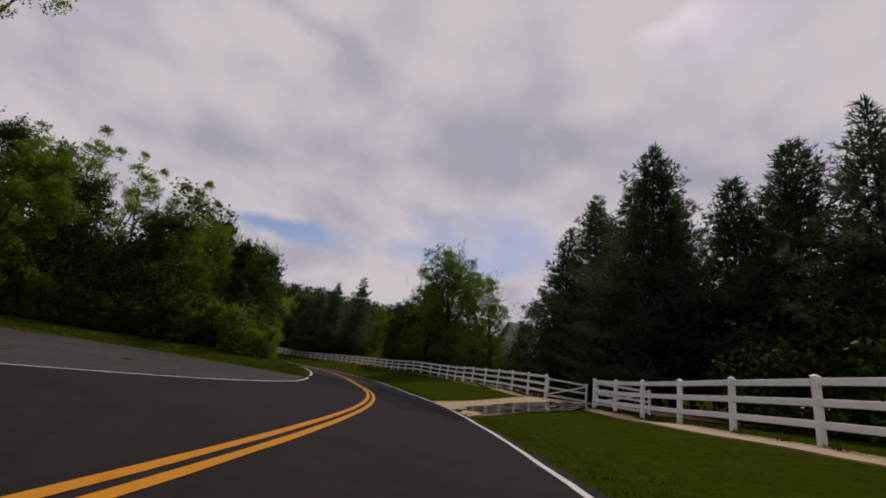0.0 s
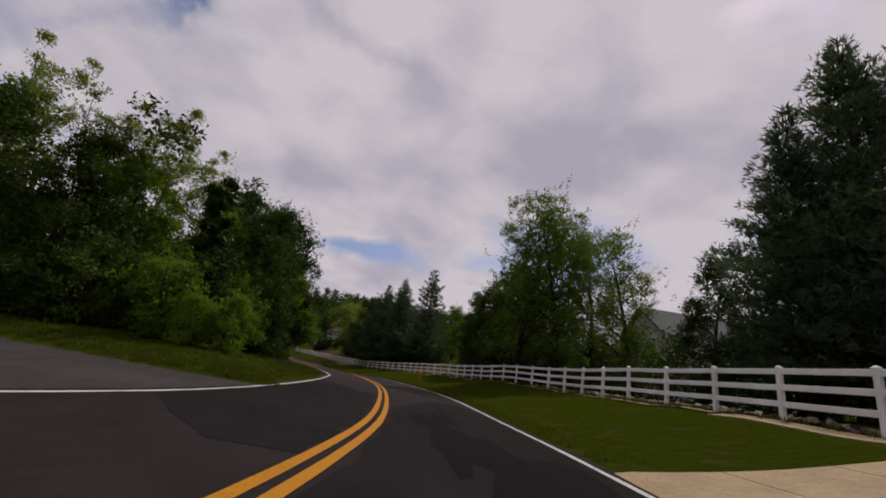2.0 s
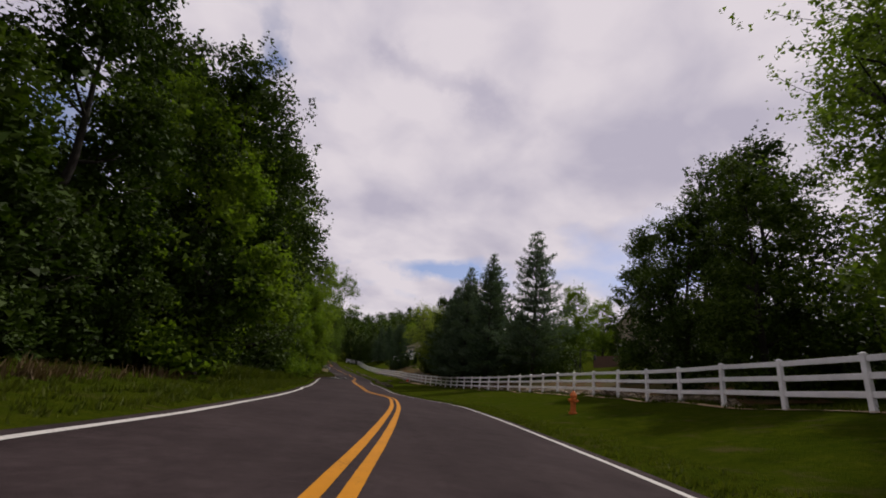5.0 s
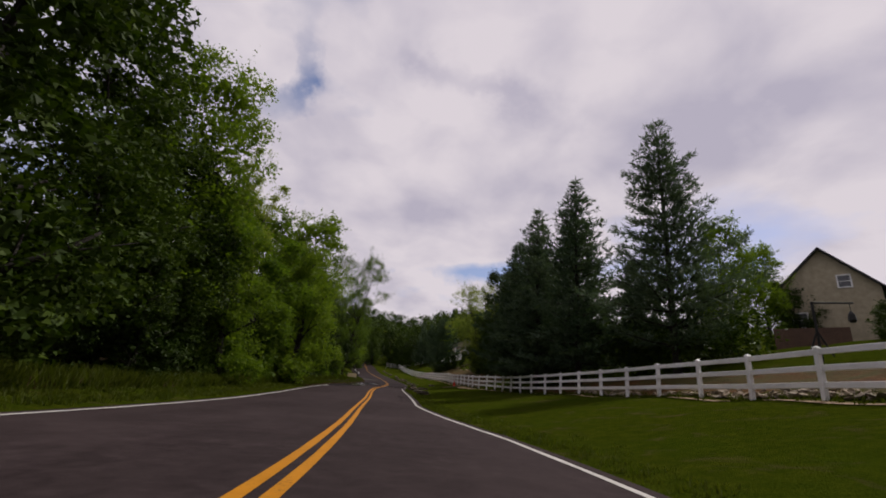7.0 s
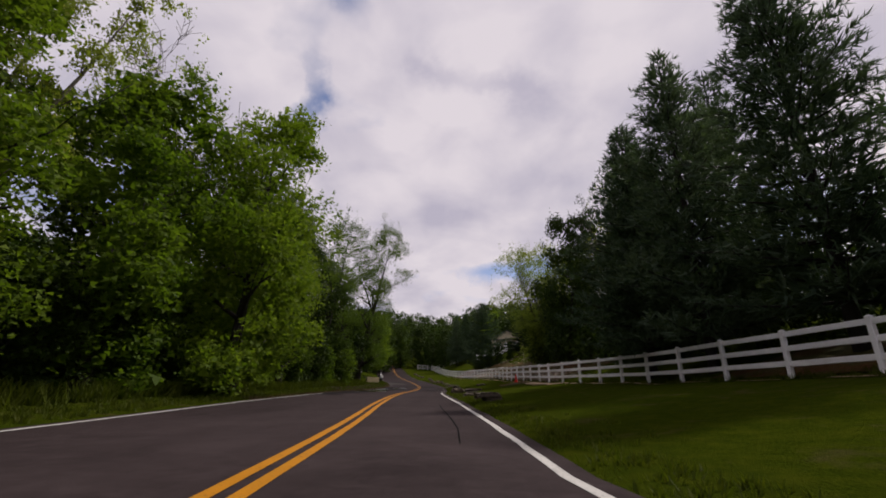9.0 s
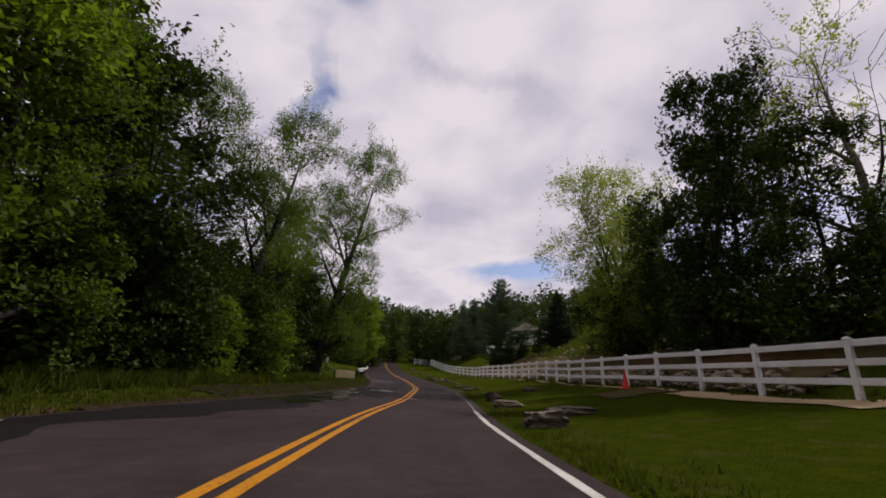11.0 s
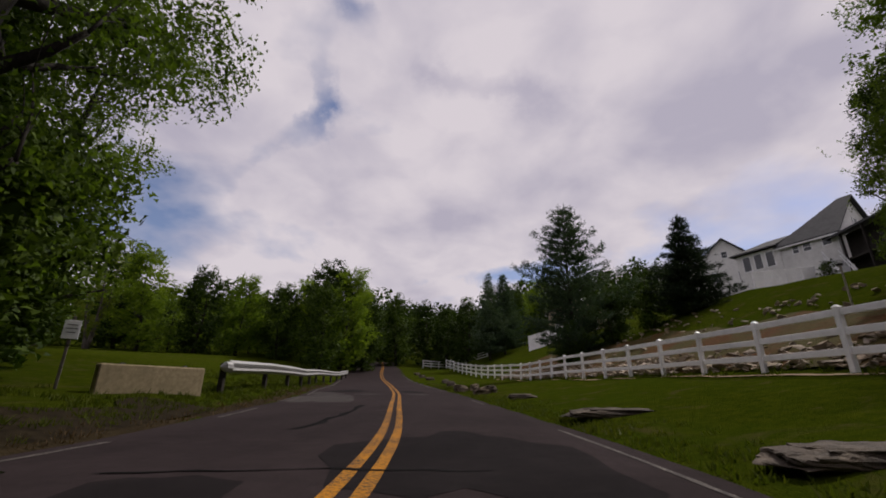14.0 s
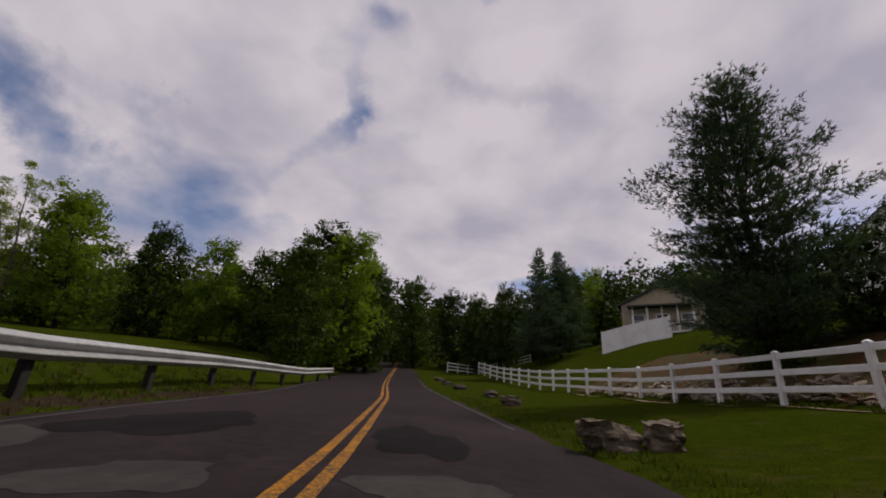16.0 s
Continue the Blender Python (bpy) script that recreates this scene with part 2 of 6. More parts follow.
def mat_wet(name, col, low=0.06, high=0.34, spec=0.5):
    m = Mat(name, 0.08, spec=spec)
    c = m.ramp(m.noise(4.0, 4.0), (0.3, tuple(v * 0.7 for v in col)), (0.7, col))
    m.color(c).rough(m.ramp(m.noise(0.5, 2.0, 0.5, 0.2), (0.40, (low, low, low)), (0.66, (high, high, high))))
    return m.m


def mat_glass(name):
    m = Mat(name, 0.05, spec=0.6)
    m.color(m.ramp(m.noise(0.6), (0.3, (0.015, 0.02, 0.025)), (0.7, (0.04, 0.045, 0.05))))
    return m.m


ASPHALT = mat_asphalt("asphalt", (0.0240, 0.0168, 0.0172), (0.0520, 0.0385, 0.0392), 0.95, damp=True)
ASPHALT_OLD = mat_asphalt("old asphalt", (0.033, 0.028, 0.027), (0.066, 0.058, 0.055))
ASPHALT_PATCH = mat_asphalt("patched asphalt", (0.008, 0.0062, 0.0065), (0.018, 0.0145, 0.0148), 0.95)
TAR = mat_asphalt("tar", (0.003, 0.0027, 0.0027), (0.006, 0.0055, 0.0055), 0.95)
YELLOW = mat_paint("yellow road paint", (0.43, 0.175, 0.006), (0.075, 0.045, 0.022), 0.55)
WHITE_WORN = mat_paint("worn white road paint", (0.24, 0.215, 0.185), (0.04, 0.033, 0.032), 0.95)
WHITE_LINE = mat_paint("white road paint", (0.50, 0.48, 0.45), (0.07, 0.06, 0.06), 0.6)
LAWN = mat_ground()
CONCRETE = mat_simple("tan concrete", (0.24, 0.165, 0.085), (0.37, 0.265, 0.145), 14.0, 0.85, bump=0.3)
BARRIER = mat_simple("weathered concrete", (0.21, 0.165, 0.095), (0.34, 0.275, 0.17), 9.0, 0.9, bump=0.4)
VINYL = mat_simple("white vinyl", (0.70, 0.69, 0.68), (0.82, 0.81, 0.80), 5.0, 0.45, bump=0.05)
# mud colour that also carries the tree shade over the verge
SHADED_MUD = mat_simple("shaded wet mud", (0.010, 0.0075, 0.005), (0.030, 0.023, 0.013), 5.0, 0.9, bump=0.5, distance=0.03, spec=0.02)
WET = mat_wet("standing water", (0.009, 0.008, 0.008))
WET_CONCRETE = mat_wet("wet concrete", (0.024, 0.016, 0.010), 0.03, 0.12, 0.4)
ROCK = mat_stone("limestone boulder", (0.030, 0.022, 0.017), (0.10, 0.078, 0.058), (0.25, 0.20, 0.15))
ROCK_PALE = mat_stone("tan limestone", (0.040, 0.029, 0.021), (0.17, 0.13, 0.09), (0.38, 0.30, 0.21))
RIPRAP = mat_stone("broken limestone", (0.13, 0.105, 0.08), (0.30, 0.25, 0.195), (0.50, 0.44, 0.36))


def mat_clay():
    """Red clay half grown over with thin dry grass."""
    m = Mat("red clay soil", 0.95, spec=0.05)
    grit = m.noise(7.0, 6.0, 0.65)
    c = m.ramp(grit, (0.32, (0.045, 0.021, 0.008)), (0.70, (0.110, 0.054, 0.021)))
    cover = m.ramp(m.noise(0.55, 6.0, 0.62, 0.5), (0.40, (0, 0, 0)), (0.56, (0.9, 0.9, 0.9)))
    turf = m.ramp(m.noise(16.0, 4.0, 0.7), (0.3, (0.030, 0.032, 0.008)), (0.7, (0.075, 0.066, 0.026)))
    c = m.mix(cover, c, turf)
    c = m.mix(m.ramp(m.noise(1.9, 5.0, 0.6), (0.52, (0, 0, 0)), (0.74, (0.55, 0.55, 0.55))), c, (0.026, 0.018, 0.010))
    m.color(c).bump(grit, 0.9, 0.07)
    return m.m


SOIL = mat_clay()
LITTER = mat_simple("leaf litter", (0.016, 0.012, 0.006), (0.042, 0.030, 0.016), 12.0, 0.95, bump=0.9, distance=0.05, spec=0.03)
BARK = mat_bark("dark bark", (0.009, 0.007, 0.0055), (0.034, 0.027, 0.021))
BARK_PALE = mat_bark("pale bark", (0.05, 0.042, 0.034), (0.16, 0.135, 0.11))
LEAF_DEEP = mat_leaf("deep green leaves", (0.009, 0.018, 0.0025), (0.025, 0.047, 0.005), (0.075, 0.112, 0.012), 0.24, 0.28)
LEAF_MID = mat_leaf("summer green leaves", (0.034, 0.060, 0.008), (0.068, 0.110, 0.014), (0.13, 0.180, 0.024), 0.46)
LEAF_FRESH = mat_leaf("fresh green leaves", (0.042, 0.080, 0.007), (0.090, 0.145, 0.012), (0.160, 0.215, 0.022), 0.52)
LEAF_PALE = mat_leaf("pale spring leaves", (0.095, 0.125, 0.022), (0.16, 0.195, 0.035), (0.25, 0.285, 0.06), 0.62)
NEEDLE = mat_leaf("pine needles", (0.018, 0.034, 0.020), (0.042, 0.070, 0.042), (0.095, 0.130, 0.085), 0.32)
NEEDLE_DARK = mat_leaf("cedar needles", (0.008, 0.016, 0.008), (0.014, 0.026, 0.012), (0.028, 0.042, 0.018), 0.15)
GRASS = mat_leaf("grass blades", (0.034, 0.050, 0.004), (0.055, 0.074, 0.006), (0.085, 0.092, 0.012), 0.4)
DRY = mat_leaf("dry brown stalks", (0.045, 0.030, 0.014), (0.085, 0.055, 0.028), (0.14, 0.095, 0.05), 0.2)
BROWN_WOOD = mat_simple("brown stained boards", (0.050, 0.026, 0.015), (0.095, 0.052, 0.030), 9.0, 0.8)
STEEL = mat_simple("galvanized steel", (0.34, 0.335, 0.33), (0.50, 0.495, 0.485), 6.0, 0.42, 0.45, bump=0.04)
CREOSOTE = mat_simple("tarred wood", (0.012, 0.010, 0.008), (0.035, 0.029, 0.024), 10.0, 0.9)
WOOD_POST = mat_simple("grey weathered wood", (0.06, 0.05, 0.04), (0.14, 0.12, 0.10), 10.0, 0.9)
WOOD_PALE = mat_simple("pale weathered wood", (0.20, 0.18, 0.14), (0.34, 0.31, 0.25), 10.0, 0.9)
SIDING = mat_simple("white siding", (0.56, 0.555, 0.535), (0.68, 0.675, 0.65), 3.0, 0.6, bump=0.05)
SIDING_TAN = mat_simple("tan siding", (0.30, 0.255, 0.175), (0.42, 0.36, 0.255), 3.0, 0.7, bump=0.05)
SHINGLE = mat_simple("grey shingles", (0.032, 0.032, 0.034), (0.075, 0.075, 0.078), 12.0, 0.9, bump=0.5)
GREEN_METAL = mat_simple("green metal roofing", (0.030, 0.085, 0.050), (0.050, 0.125, 0.075), 6.0, 0.45, bump=0.05)
GLASS = mat_glass("window glass")
ORANGE = mat_simple("orange-red plastic", (0.55, 0.025, 0.015), (0.68, 0.05, 0.025), 9.0, 0.5, bump=0.1)
HYDRANT_RED = mat_simple("orange hydrant paint", (0.50, 0.11, 0.02), (0.62, 0.18, 0.04), 12.0, 0.5, bump=0.1)
BLACK = mat_simple("black paint", (0.010, 0.010, 0.010), (0.025, 0.024, 0.023), 8.0, 0.5, bump=0.1)
SIGN_WHITE = mat_simple("white sign sheet", (0.66, 0.66, 0.66), (0.78, 0.78, 0.78), 4.0, 0.4, bump=0.0)
SIGN_INK = mat_simple("dark sign ink", (0.03, 0.03, 0.03), (0.05, 0.05, 0.05), 4.0, 0.5, bump=0.0)


# ---- mesh helpers ----
def mesh_ob(name, verts, faces, material, parent=None, label="", smooth=False):
    me = bpy.data.meshes.new(name)
    me.from_pydata([tuple(v) for v in verts], [], faces)
    me.materials.append(material)
    if smooth:
        me.polygons.foreach_set("use_smooth", [True] * len(me.polygons))
    me.update()
    ob = new(name, me)
    if parent:
        ob.parent = parent
    if label:
        ob["label"] = label
    return ob


def part(name, bm, material, parent=None, label="", smooth=False):
    me = bpy.data.meshes.new(name)
    bm.to_mesh(me)
    bm.free()
    me.materials.append(material)
    if smooth:
        me.polygons.foreach_set("use_smooth", [True] * len(me.polygons))
    ob = new(name, me)
    if parent:
        ob.parent = parent
    if label:
        ob["label"] = label
    return ob


def quads(name, v, material, parent=None, label=""):
    """Many loose triangles or quads from an array (n, corners, 3)."""
    n, k = v.shape[:2]
    me = bpy.data.meshes.new(name)
    me.vertices.add(n * k)
    me.vertices.foreach_set("co", np.ascontiguousarray(v, dtype=np.float32).ravel())
    me.loops.add(n * k)
    me.loops.foreach_set("vertex_index", np.arange(n * k, dtype=np.int32))
    me.polygons.add(n)
    me.polygons.foreach_set("loop_start", np.arange(0, n * k, k, dtype=np.int32))
    me.polygons.foreach_set("loop_total", np.full(n, k, dtype=np.int32))
    me.materials.append(material)
    me.update(calc_edges=True)
    ob = new(name, me)
    if parent:
        ob.parent = parent
    if label:
        ob["label"] = label
    return ob


def thing(name, m, label, category, group="", kind=""):
    ob = new(name)
    ob.matrix_world = m
    return tagged(ob, label, category, group, kind)


def box_bm(sx, sy, sz, bevel=0.0, at=(0, 0, 0), bm=None, turn=None):
    bm = bm or bmesh.new()
    got = bmesh.ops.create_cube(bm, size=1.0)
    vs = got["verts"]
    bmesh.ops.scale(bm, vec=(sx, sy, sz), verts=vs)
    if bevel:
        es = list({e for v in vs for e in v.link_edges})
        got = bmesh.ops.bevel(bm, geom=es, offset=bevel, segments=1, affect="EDGES")
        vs = list({v for f in got["faces"] for v in f.verts} | {v for v in vs if v.is_valid})
    if turn:
        bmesh.ops.transform(bm, matrix=turn, verts=vs)
    bmesh.ops.translate(bm, vec=at, verts=vs)
    return bm


def tube(points, radii, sides=7):
    """Vertices and faces of a tapered tube along points."""
    pts = [Vector(p) for p in points]
    vs, fs = [], []
    up = Vector((0.31, 0.17, 0.93))
    for i, p in enumerate(pts):
        d = (pts[min(i + 1, len(pts) - 1)] - pts[max(i - 1, 0)]).normalized()
        a = d.cross(up if abs(d.dot(up)) < 0.95 else Vector((1, 0, 0))).normalized()
        b = d.cross(a)
        for k in range(sides):
            w = 2 * math.pi * k / sides
            vs.append(p + (a * math.cos(w) + b * math.sin(w)) * radii[i])
    for i in range(len(pts) - 1):
        for k in range(sides):
            fs.append((i * sides + k, i * sides + (k + 1) % sides, (i + 1) * sides + (k + 1) % sides, (i + 1) * sides + k))
    fs.append(tuple(range(sides))[::-1])
    fs.append(tuple(range((len(pts) - 1) * sides, len(pts) * sides)))
    return vs, fs


class Soup:
    """Collects tubes and other shells into one mesh."""

    def __init__(self):
        self.v, self.f = [], []

    def add(self, vs, fs):
        o = len(self.v)
        self.v += list(vs)
        self.f += [tuple(i + o for i in f) for f in fs]

    def ob(self, name, material, parent=None, label="", smooth=False):
        return mesh_ob(name, self.v, self.f, material, parent, label, smooth)


# ---- the road's line and the lie of the land ----
CENTRE = np.array([
    (-40, -50, 0.5), (-20, -25, 0.25), (-10.6, -10, 0.1), (-2.25, 0, -0.01), (1.8, 6, -0.12), (5.25, 12, -0.25), (8.15, 18, -0.32), (10.55, 24, -0.39),
    (12.25, 30, -0.34), (13.74, 36, -0.2), (14.82, 42, -0.12), (15.86, 50, -0.09), (16.7, 58, -0.06), (17.12, 66, -0.04), (16.56, 74, -0.166),
    (15.86, 82, -0.22), (15.42, 90, -0.08), (14.72, 98, 0.078), (14.23, 106, 0.205), (13.86, 114, 0.3), (14.05, 122, 0.39), (13.85, 130, 0.58),
    (13.62, 138, 0.82), (12.52, 146, 1.15), (11.45, 154, 1.48), (8.9, 168, 2.15), (6.2, 180, 3), (3.9, 192, 4.1), (1.6, 206, 5.8), (-2, 225, 8.3), (-9, 260, 12)])
CY = np.arange(-50.0, 260.1, 1.0)


def smooth_line(v, n=5):
    k = np.ones(n) / n
    return np.convolve(np.pad(v, n // 2, mode="edge"), k, mode="valid")


CX = smooth_line(smooth_line(np.interp(CY, CENTRE[:, 1], CENTRE[:, 0])))
CZ = smooth_line(smooth_line(np.interp(CY, CENTRE[:, 1], CENTRE[:, 2])))
CH = np.cos(np.arctan(np.gradient(CX, CY)))
FENCE = np.array([
    (9, -1.5, 0.78), (11.5, 2.9, 0.74), (13.4, 6.2, 0.67), (15.2, 9, 0.63), (16.9, 11.7, 0.64), (18.3, 13.9, 0.7), (20.05, 18.9, 0.8), (21.2, 22.2, 0.88), (22.8, 27.3, 0.98),
    (24.2, 33, 1.06), (25.7, 37.6, 1.12), (26.7, 42, 1.2), (27.3, 48, 1.36), (28.0, 54.6, 1.26), (28.8, 62, 1.27), (29.0, 70, 1.29),
    (29.0, 80, 1.21), (28.6, 86, 1.11), (28.1, 91, 1.05), (27.6, 95, 0.97), (26.9, 101, 0.92), (26.3, 108, 1.03), (25, 115, 1.1), (24.3, 123.4, 1.36),
    (23.8, 130, 1.52), (23.4, 138, 1.86), (22.7, 148, 2.12), (22, 155, 2.3), (21.2, 160, 2.46), (20.7, 164, 2.49), (19.9, 170, 2.65), (17.3, 182, 3.25), (14.8, 194, 4.3), (12.5, 203, 5.5)])


def road_x(y):
    return np.interp(y, CY, CX)


def road_z(y):
    return np.interp(y, CY, CZ)


def right_edge(y):
    return np.interp(y, [-8, 0, 6, 12, 20, 56, 66, 73, 78, 82, 86, 90, 98, 111], [3.9, 3.55, 3.42, 3.42, 3.6, 3.5, 3.5, 3.55, 3.2, 2.95, 2.62, 2.7, 2.9, 2.82])


def left_edge(y):
    return -np.interp(y, [-4, 3, 8, 12, 16, 20, 28, 36, 44, 50, 68, 118, 138, 148, 158], [8.0, 7.2, 6.0, 5.1, 4.5, 4.0, 3.5, 2.95, 2.7, 3.0, 4.7, 4.7, 3.5, 3.6, 4.4])


def left_pave(y):
    """The outer edge of the asphalt on the far side."""
    return left_edge(y) - 0.3


def bay_far(x):
    """Where the paved mouth of the side road ends, before the wood."""
    return np.interp(x, [-40, -8, -3, 1.5, 5, 8.3, 10.5], [36.2, 36.0, 35.4, 33.8, 31.5, 29.8, 28.6])


def bay_side(y):
    return -6.0 - (np.asarray(y) - 12.0) * 0.25


def off_bay(x, y):
    """Metres from the paved mouth of the side road; negative inside it."""
    return np.maximum(y - bay_far(x), bay_side(y) - x)


def fence_x(y):
    return np.interp(y, FENCE[:, 1], FENCE[:, 0])


def fence_z(y):
    return np.interp(y, FENCE[:, 1], FENCE[:, 2])


def smoothstep(t):
    t = np.clip(t, 0, 1)
    return t * t * (3 - 2 * t)


def land(x, y):
    """Height of the ground (without the road's own slab)."""
    x, y = np.asarray(x, float), np.asarray(y, float)
    yc = np.clip(y, -50, 260)
    cx, cz, ch = road_x(yc), road_z(yc), np.interp(yc, CY, CH)
    d = (x - cx) * ch
    re, le = right_edge(yc) + 0.42, left_pave(yc) - 0.10
    fd = (fence_x(yc) - cx) * ch
    fz = fence_z(yc) - cz
    fz = np.where(y > 203, fz * np.clip(1 - (y - 203) / 40, 0.3, 1), fz)
    t = (d - re) / np.maximum(fd - re, 1.0)
    right = np.where(t < 1, fz * (0.35 * smoothstep(t) + 0.65 * np.clip(t, 0, 1)), fz)
    over = np.maximum(d - fd, 0)
    steep = np.interp(yc, [-50, 52, 66, 100, 112, 124, 150, 160, 175, 200], [0.04, 0.06, 0.31, 0.31, 0.28, 0.38, 0.42, 0.47, 0.45, 0.30])
    bank = steep * np.minimum(over, 12.0) + np.interp(yc, [60, 80, 100, 125, 150, 158, 176, 190], [0.06, 0.13, 0.13, 0.20, 0.20, 0.19, 0.20, 0.27]) * np.clip(over - 12, 0, 30) + 0.02 * np.clip(over - 50, 0, 400)
    right = right + bank
    away = np.minimum(np.maximum(le - d, 0), np.where(y < 60, np.maximum(off_bay(x, y), 0), 1e3))
    lslope = np.interp(yc, [-50, 30, 45, 100, 128, 150, 260], [0.11, 0.11, 0.10, 0.08, 0.10, 0.10, 0.12])
    kerbside = np.interp(yc, [30, 38, 46, 60, 112, 124, 142, 150], [0.18, 0.18, 0.06, 0.06, 0.06, 0.16, 0.16, 0.40])
    left = kerbside * np.minimum(away, 2.2) + lslope * np.clip(away - 2.2, 0, 14) + 0.05 * np.clip(away - 15.5, 0, 60)
    far = np.clip(y - 225, 0, 320) * 0.27 + np.clip(np.hypot(x, y - 100) - 320, 0, 1200) * 0.02
    side = np.where(d > re, right, np.where(d < le, left - 0.06 * (away <= 0), -0.06))
    return cz + side + far * (y > 225) * 0.6


def on_land(x, y):
    """Height of the finished ground, with its small unevenness."""
    yc = min(max(y, -50), 260)
    d = (x - float(road_x(yc))) * float(np.interp(yc, CY, CH))
    wild = min(max(max(d - 4, -d - 5) / 6, 0), 1)
    return float(land(x, y)) + noise.noise((x * 0.35, y * 0.35, 0.0)) * 0.10 * wild


def spot(y, d):
    """World x, y of a place d metres to the right of the road's centre at station y."""
    s = np.interp(y, CY, np.gradient(CX, CY))
    n = math.sqrt(1 + s * s)
    return road_x(y) + d / n, y - d * s / n


def axis(near, lo, hi, far, step):
    inner = np.arange(lo, hi + 1e-6, step)
    out = [hi]
    g = step
    while out[-1] < far:
        g *= 1.35
        out.append(out[-1] + g)
    left = [lo]
    g = step
    while left[-1] > -far:
        g *= 1.35
        left.append(left[-1] - g)
    return np.array(left[:0:-1] + list(inner) + out[1:])


def build_ground():
    ax = axis(0, -30.0, 45.0, 1600.0, 0.75)
    ay = axis(0, -14.0, 200.0, 1600.0, 0.75)
    gx, gy = np.meshgrid(ax, ay)
    gz = land(gx, gy)
    rough = np.array([noise.noise((x * 0.35, y * 0.35, 0.0)) for x, y in zip(gx.ravel(), gy.ravel())]).reshape(gx.shape)
    d = (gx - road_x(np.clip(gy, -50, 260))) * np.interp(np.clip(gy, -50, 260), CY, CH)
    wild = np.clip((np.maximum(d - 4, -d - 5)) / 6, 0, 1)
    gz = gz + rough * 0.10 * wild
    nx, ny = len(ax), len(ay)
    idx = np.arange(nx * ny).reshape(ny, nx)
    f = np.stack([idx[:-1, :-1], idx[:-1, 1:], idx[1:, 1:], idx[1:, :-1]], -1).reshape(-1, 4)
    ob = mesh_ob("ground", np.stack([gx, gy, gz], -1).reshape(-1, 3).tolist(), f.tolist(), LAWN, smooth=True)
    return tagged(ob, "green mown lawn and rough grass verges beside the road", "ground", kind="structure")


def strip(name, ys, left, right, lift, material, cols=2, skirt=0.0, wobble=0.0, parent=None):
    """A ribbon along the road between two offsets (functions of the station)."""
    vs, fs = [], []
    ys = list(ys)
    for y in ys:
        a, b = float(left(y)), float(right(y))
        if wobble:
            a += wobble * noise.noise((y * 0.9, 3.1, 0))
            b += wobble * noise.noise((y * 0.9, 7.7, 0))
        row = [a + (b - a) * k / (cols - 1) for k in range(cols)]
        z = float(road_z(y)) + lift
        line = [(*spot(y, d), z) for d in row]
        if skirt:
            line = [(*spot(y, a - 0.03), z - skirt)] + line + [(*spot(y, b + 0.03), z - skirt)]
        vs += line
    n = len(vs) // len(ys)
    for i in range(len(ys) - 1):
        for k in range(n - 1):
            fs.append((i * n + k, i * n + k + 1, (i + 1) * n + k + 1, (i + 1) * n + k))
    return mesh_ob(name, vs, fs, material, parent, smooth=False)


def build_road():
    ys = np.arange(-45.0, 250.0, 1.0)
    road = strip("road", ys, lambda y: left_edge(y) - 0.28, lambda y: right_edge(y) + 0.28, 0.0, ASPHALT, 9, 0.16, 0.07)
    tagged(road, "worn dark grey asphalt country road with two lanes", "road", kind="structure")
    ys = np.arange(-20.0, 38.0, 0.25)
    edge = road_x(ys) + (left_edge(ys) - 0.2) / np.interp(ys, CY, CH)
    vs, fs, n = [], [], 26
    xs = np.arange(-11.8, 10.2, 0.4)
    for x in xs:
        y0 = max(float(np.interp(x, edge, ys)), 12.0 + (-6.0 - x) * 4.0)
        y1 = max(float(bay_far(x)) + 0.25 * noise.noise((x * 0.8, 2.0, 0)), y0 + 0.02)
        for k in range(n):
            y = y0 + (y1 - y0) * k / (n - 1)
            vs.append((x, y, float(road_z(y)) - 0.012))
    for i in range(len(xs) - 1):
        for k in range(n - 1):
            fs.append((i * n + k, (i + 1) * n + k, (i + 1) * n + k + 1, i * n + k + 1))
    bay = mesh_ob("lay_by", vs, fs, ASPHALT_OLD)
    tagged(bay, "pale old asphalt mouth of a side road beside the bend", "lay-by", kind="structure")
    for name, a, b in (("yellow_line", -0.185, -0.055), ("yellow_line", 0.055, 0.185)):
        ln = strip(name, np.arange(-45.0, 245.0, 0.8), lambda y, a=a: a, lambda y, b=b: b, 0.005, YELLOW, 2, 0.0, 0.012)
        tagged(ln, "worn solid yellow line down the middle of the road", "road line", "double yellow line", "structure")
    for y0, y1, w, paint in ((-45, 117.0, 0.115, WHITE_LINE), (117.4, 133.0, 0.075, WHITE_WORN), (135.0, 139.5, 0.06, WHITE_WORN), (146, 148.5, 0.08, WHITE_WORN), (158, 190, 0.09, WHITE_WORN)):
        ln = strip("white_line", np.arange(y0, y1 + 0.01, 0.5), lambda y, w=w: right_edge(y) - w / 2, lambda y, w=w: right_edge(y) + w / 2, 0.005, paint, 2, 0.0, 0.025)
        tagged(ln, "worn white edge line along the road", "road line", "white edge lines", "structure")
    for y0, y1, w, paint in ((-45, 110, 0.12, WHITE_LINE), (127.5, 130.2, 0.09, WHITE_WORN), (136.0, 138.0, 0.09, WHITE_WORN), (141.5, 144.0, 0.09, WHITE_WORN), (147, 149.5, 0.10, WHITE_WORN), (152, 190, 0.10, WHITE_WORN)):
        ln = strip("white_line", np.arange(y0, y1 + 0.01, 0.5), lambda y, w=w: left_edge(y) - w / 2, lambda y, w=w: left_edge(y) + w / 2, 0.005, paint, 2, 0.0, 0.025)
        tagged(ln, "worn white edge line along the road", "road line", "white edge lines", "structure")


build_ground()
build_road()


# ---- fences ----
POST_H, POST_W = 1.42, 0.135


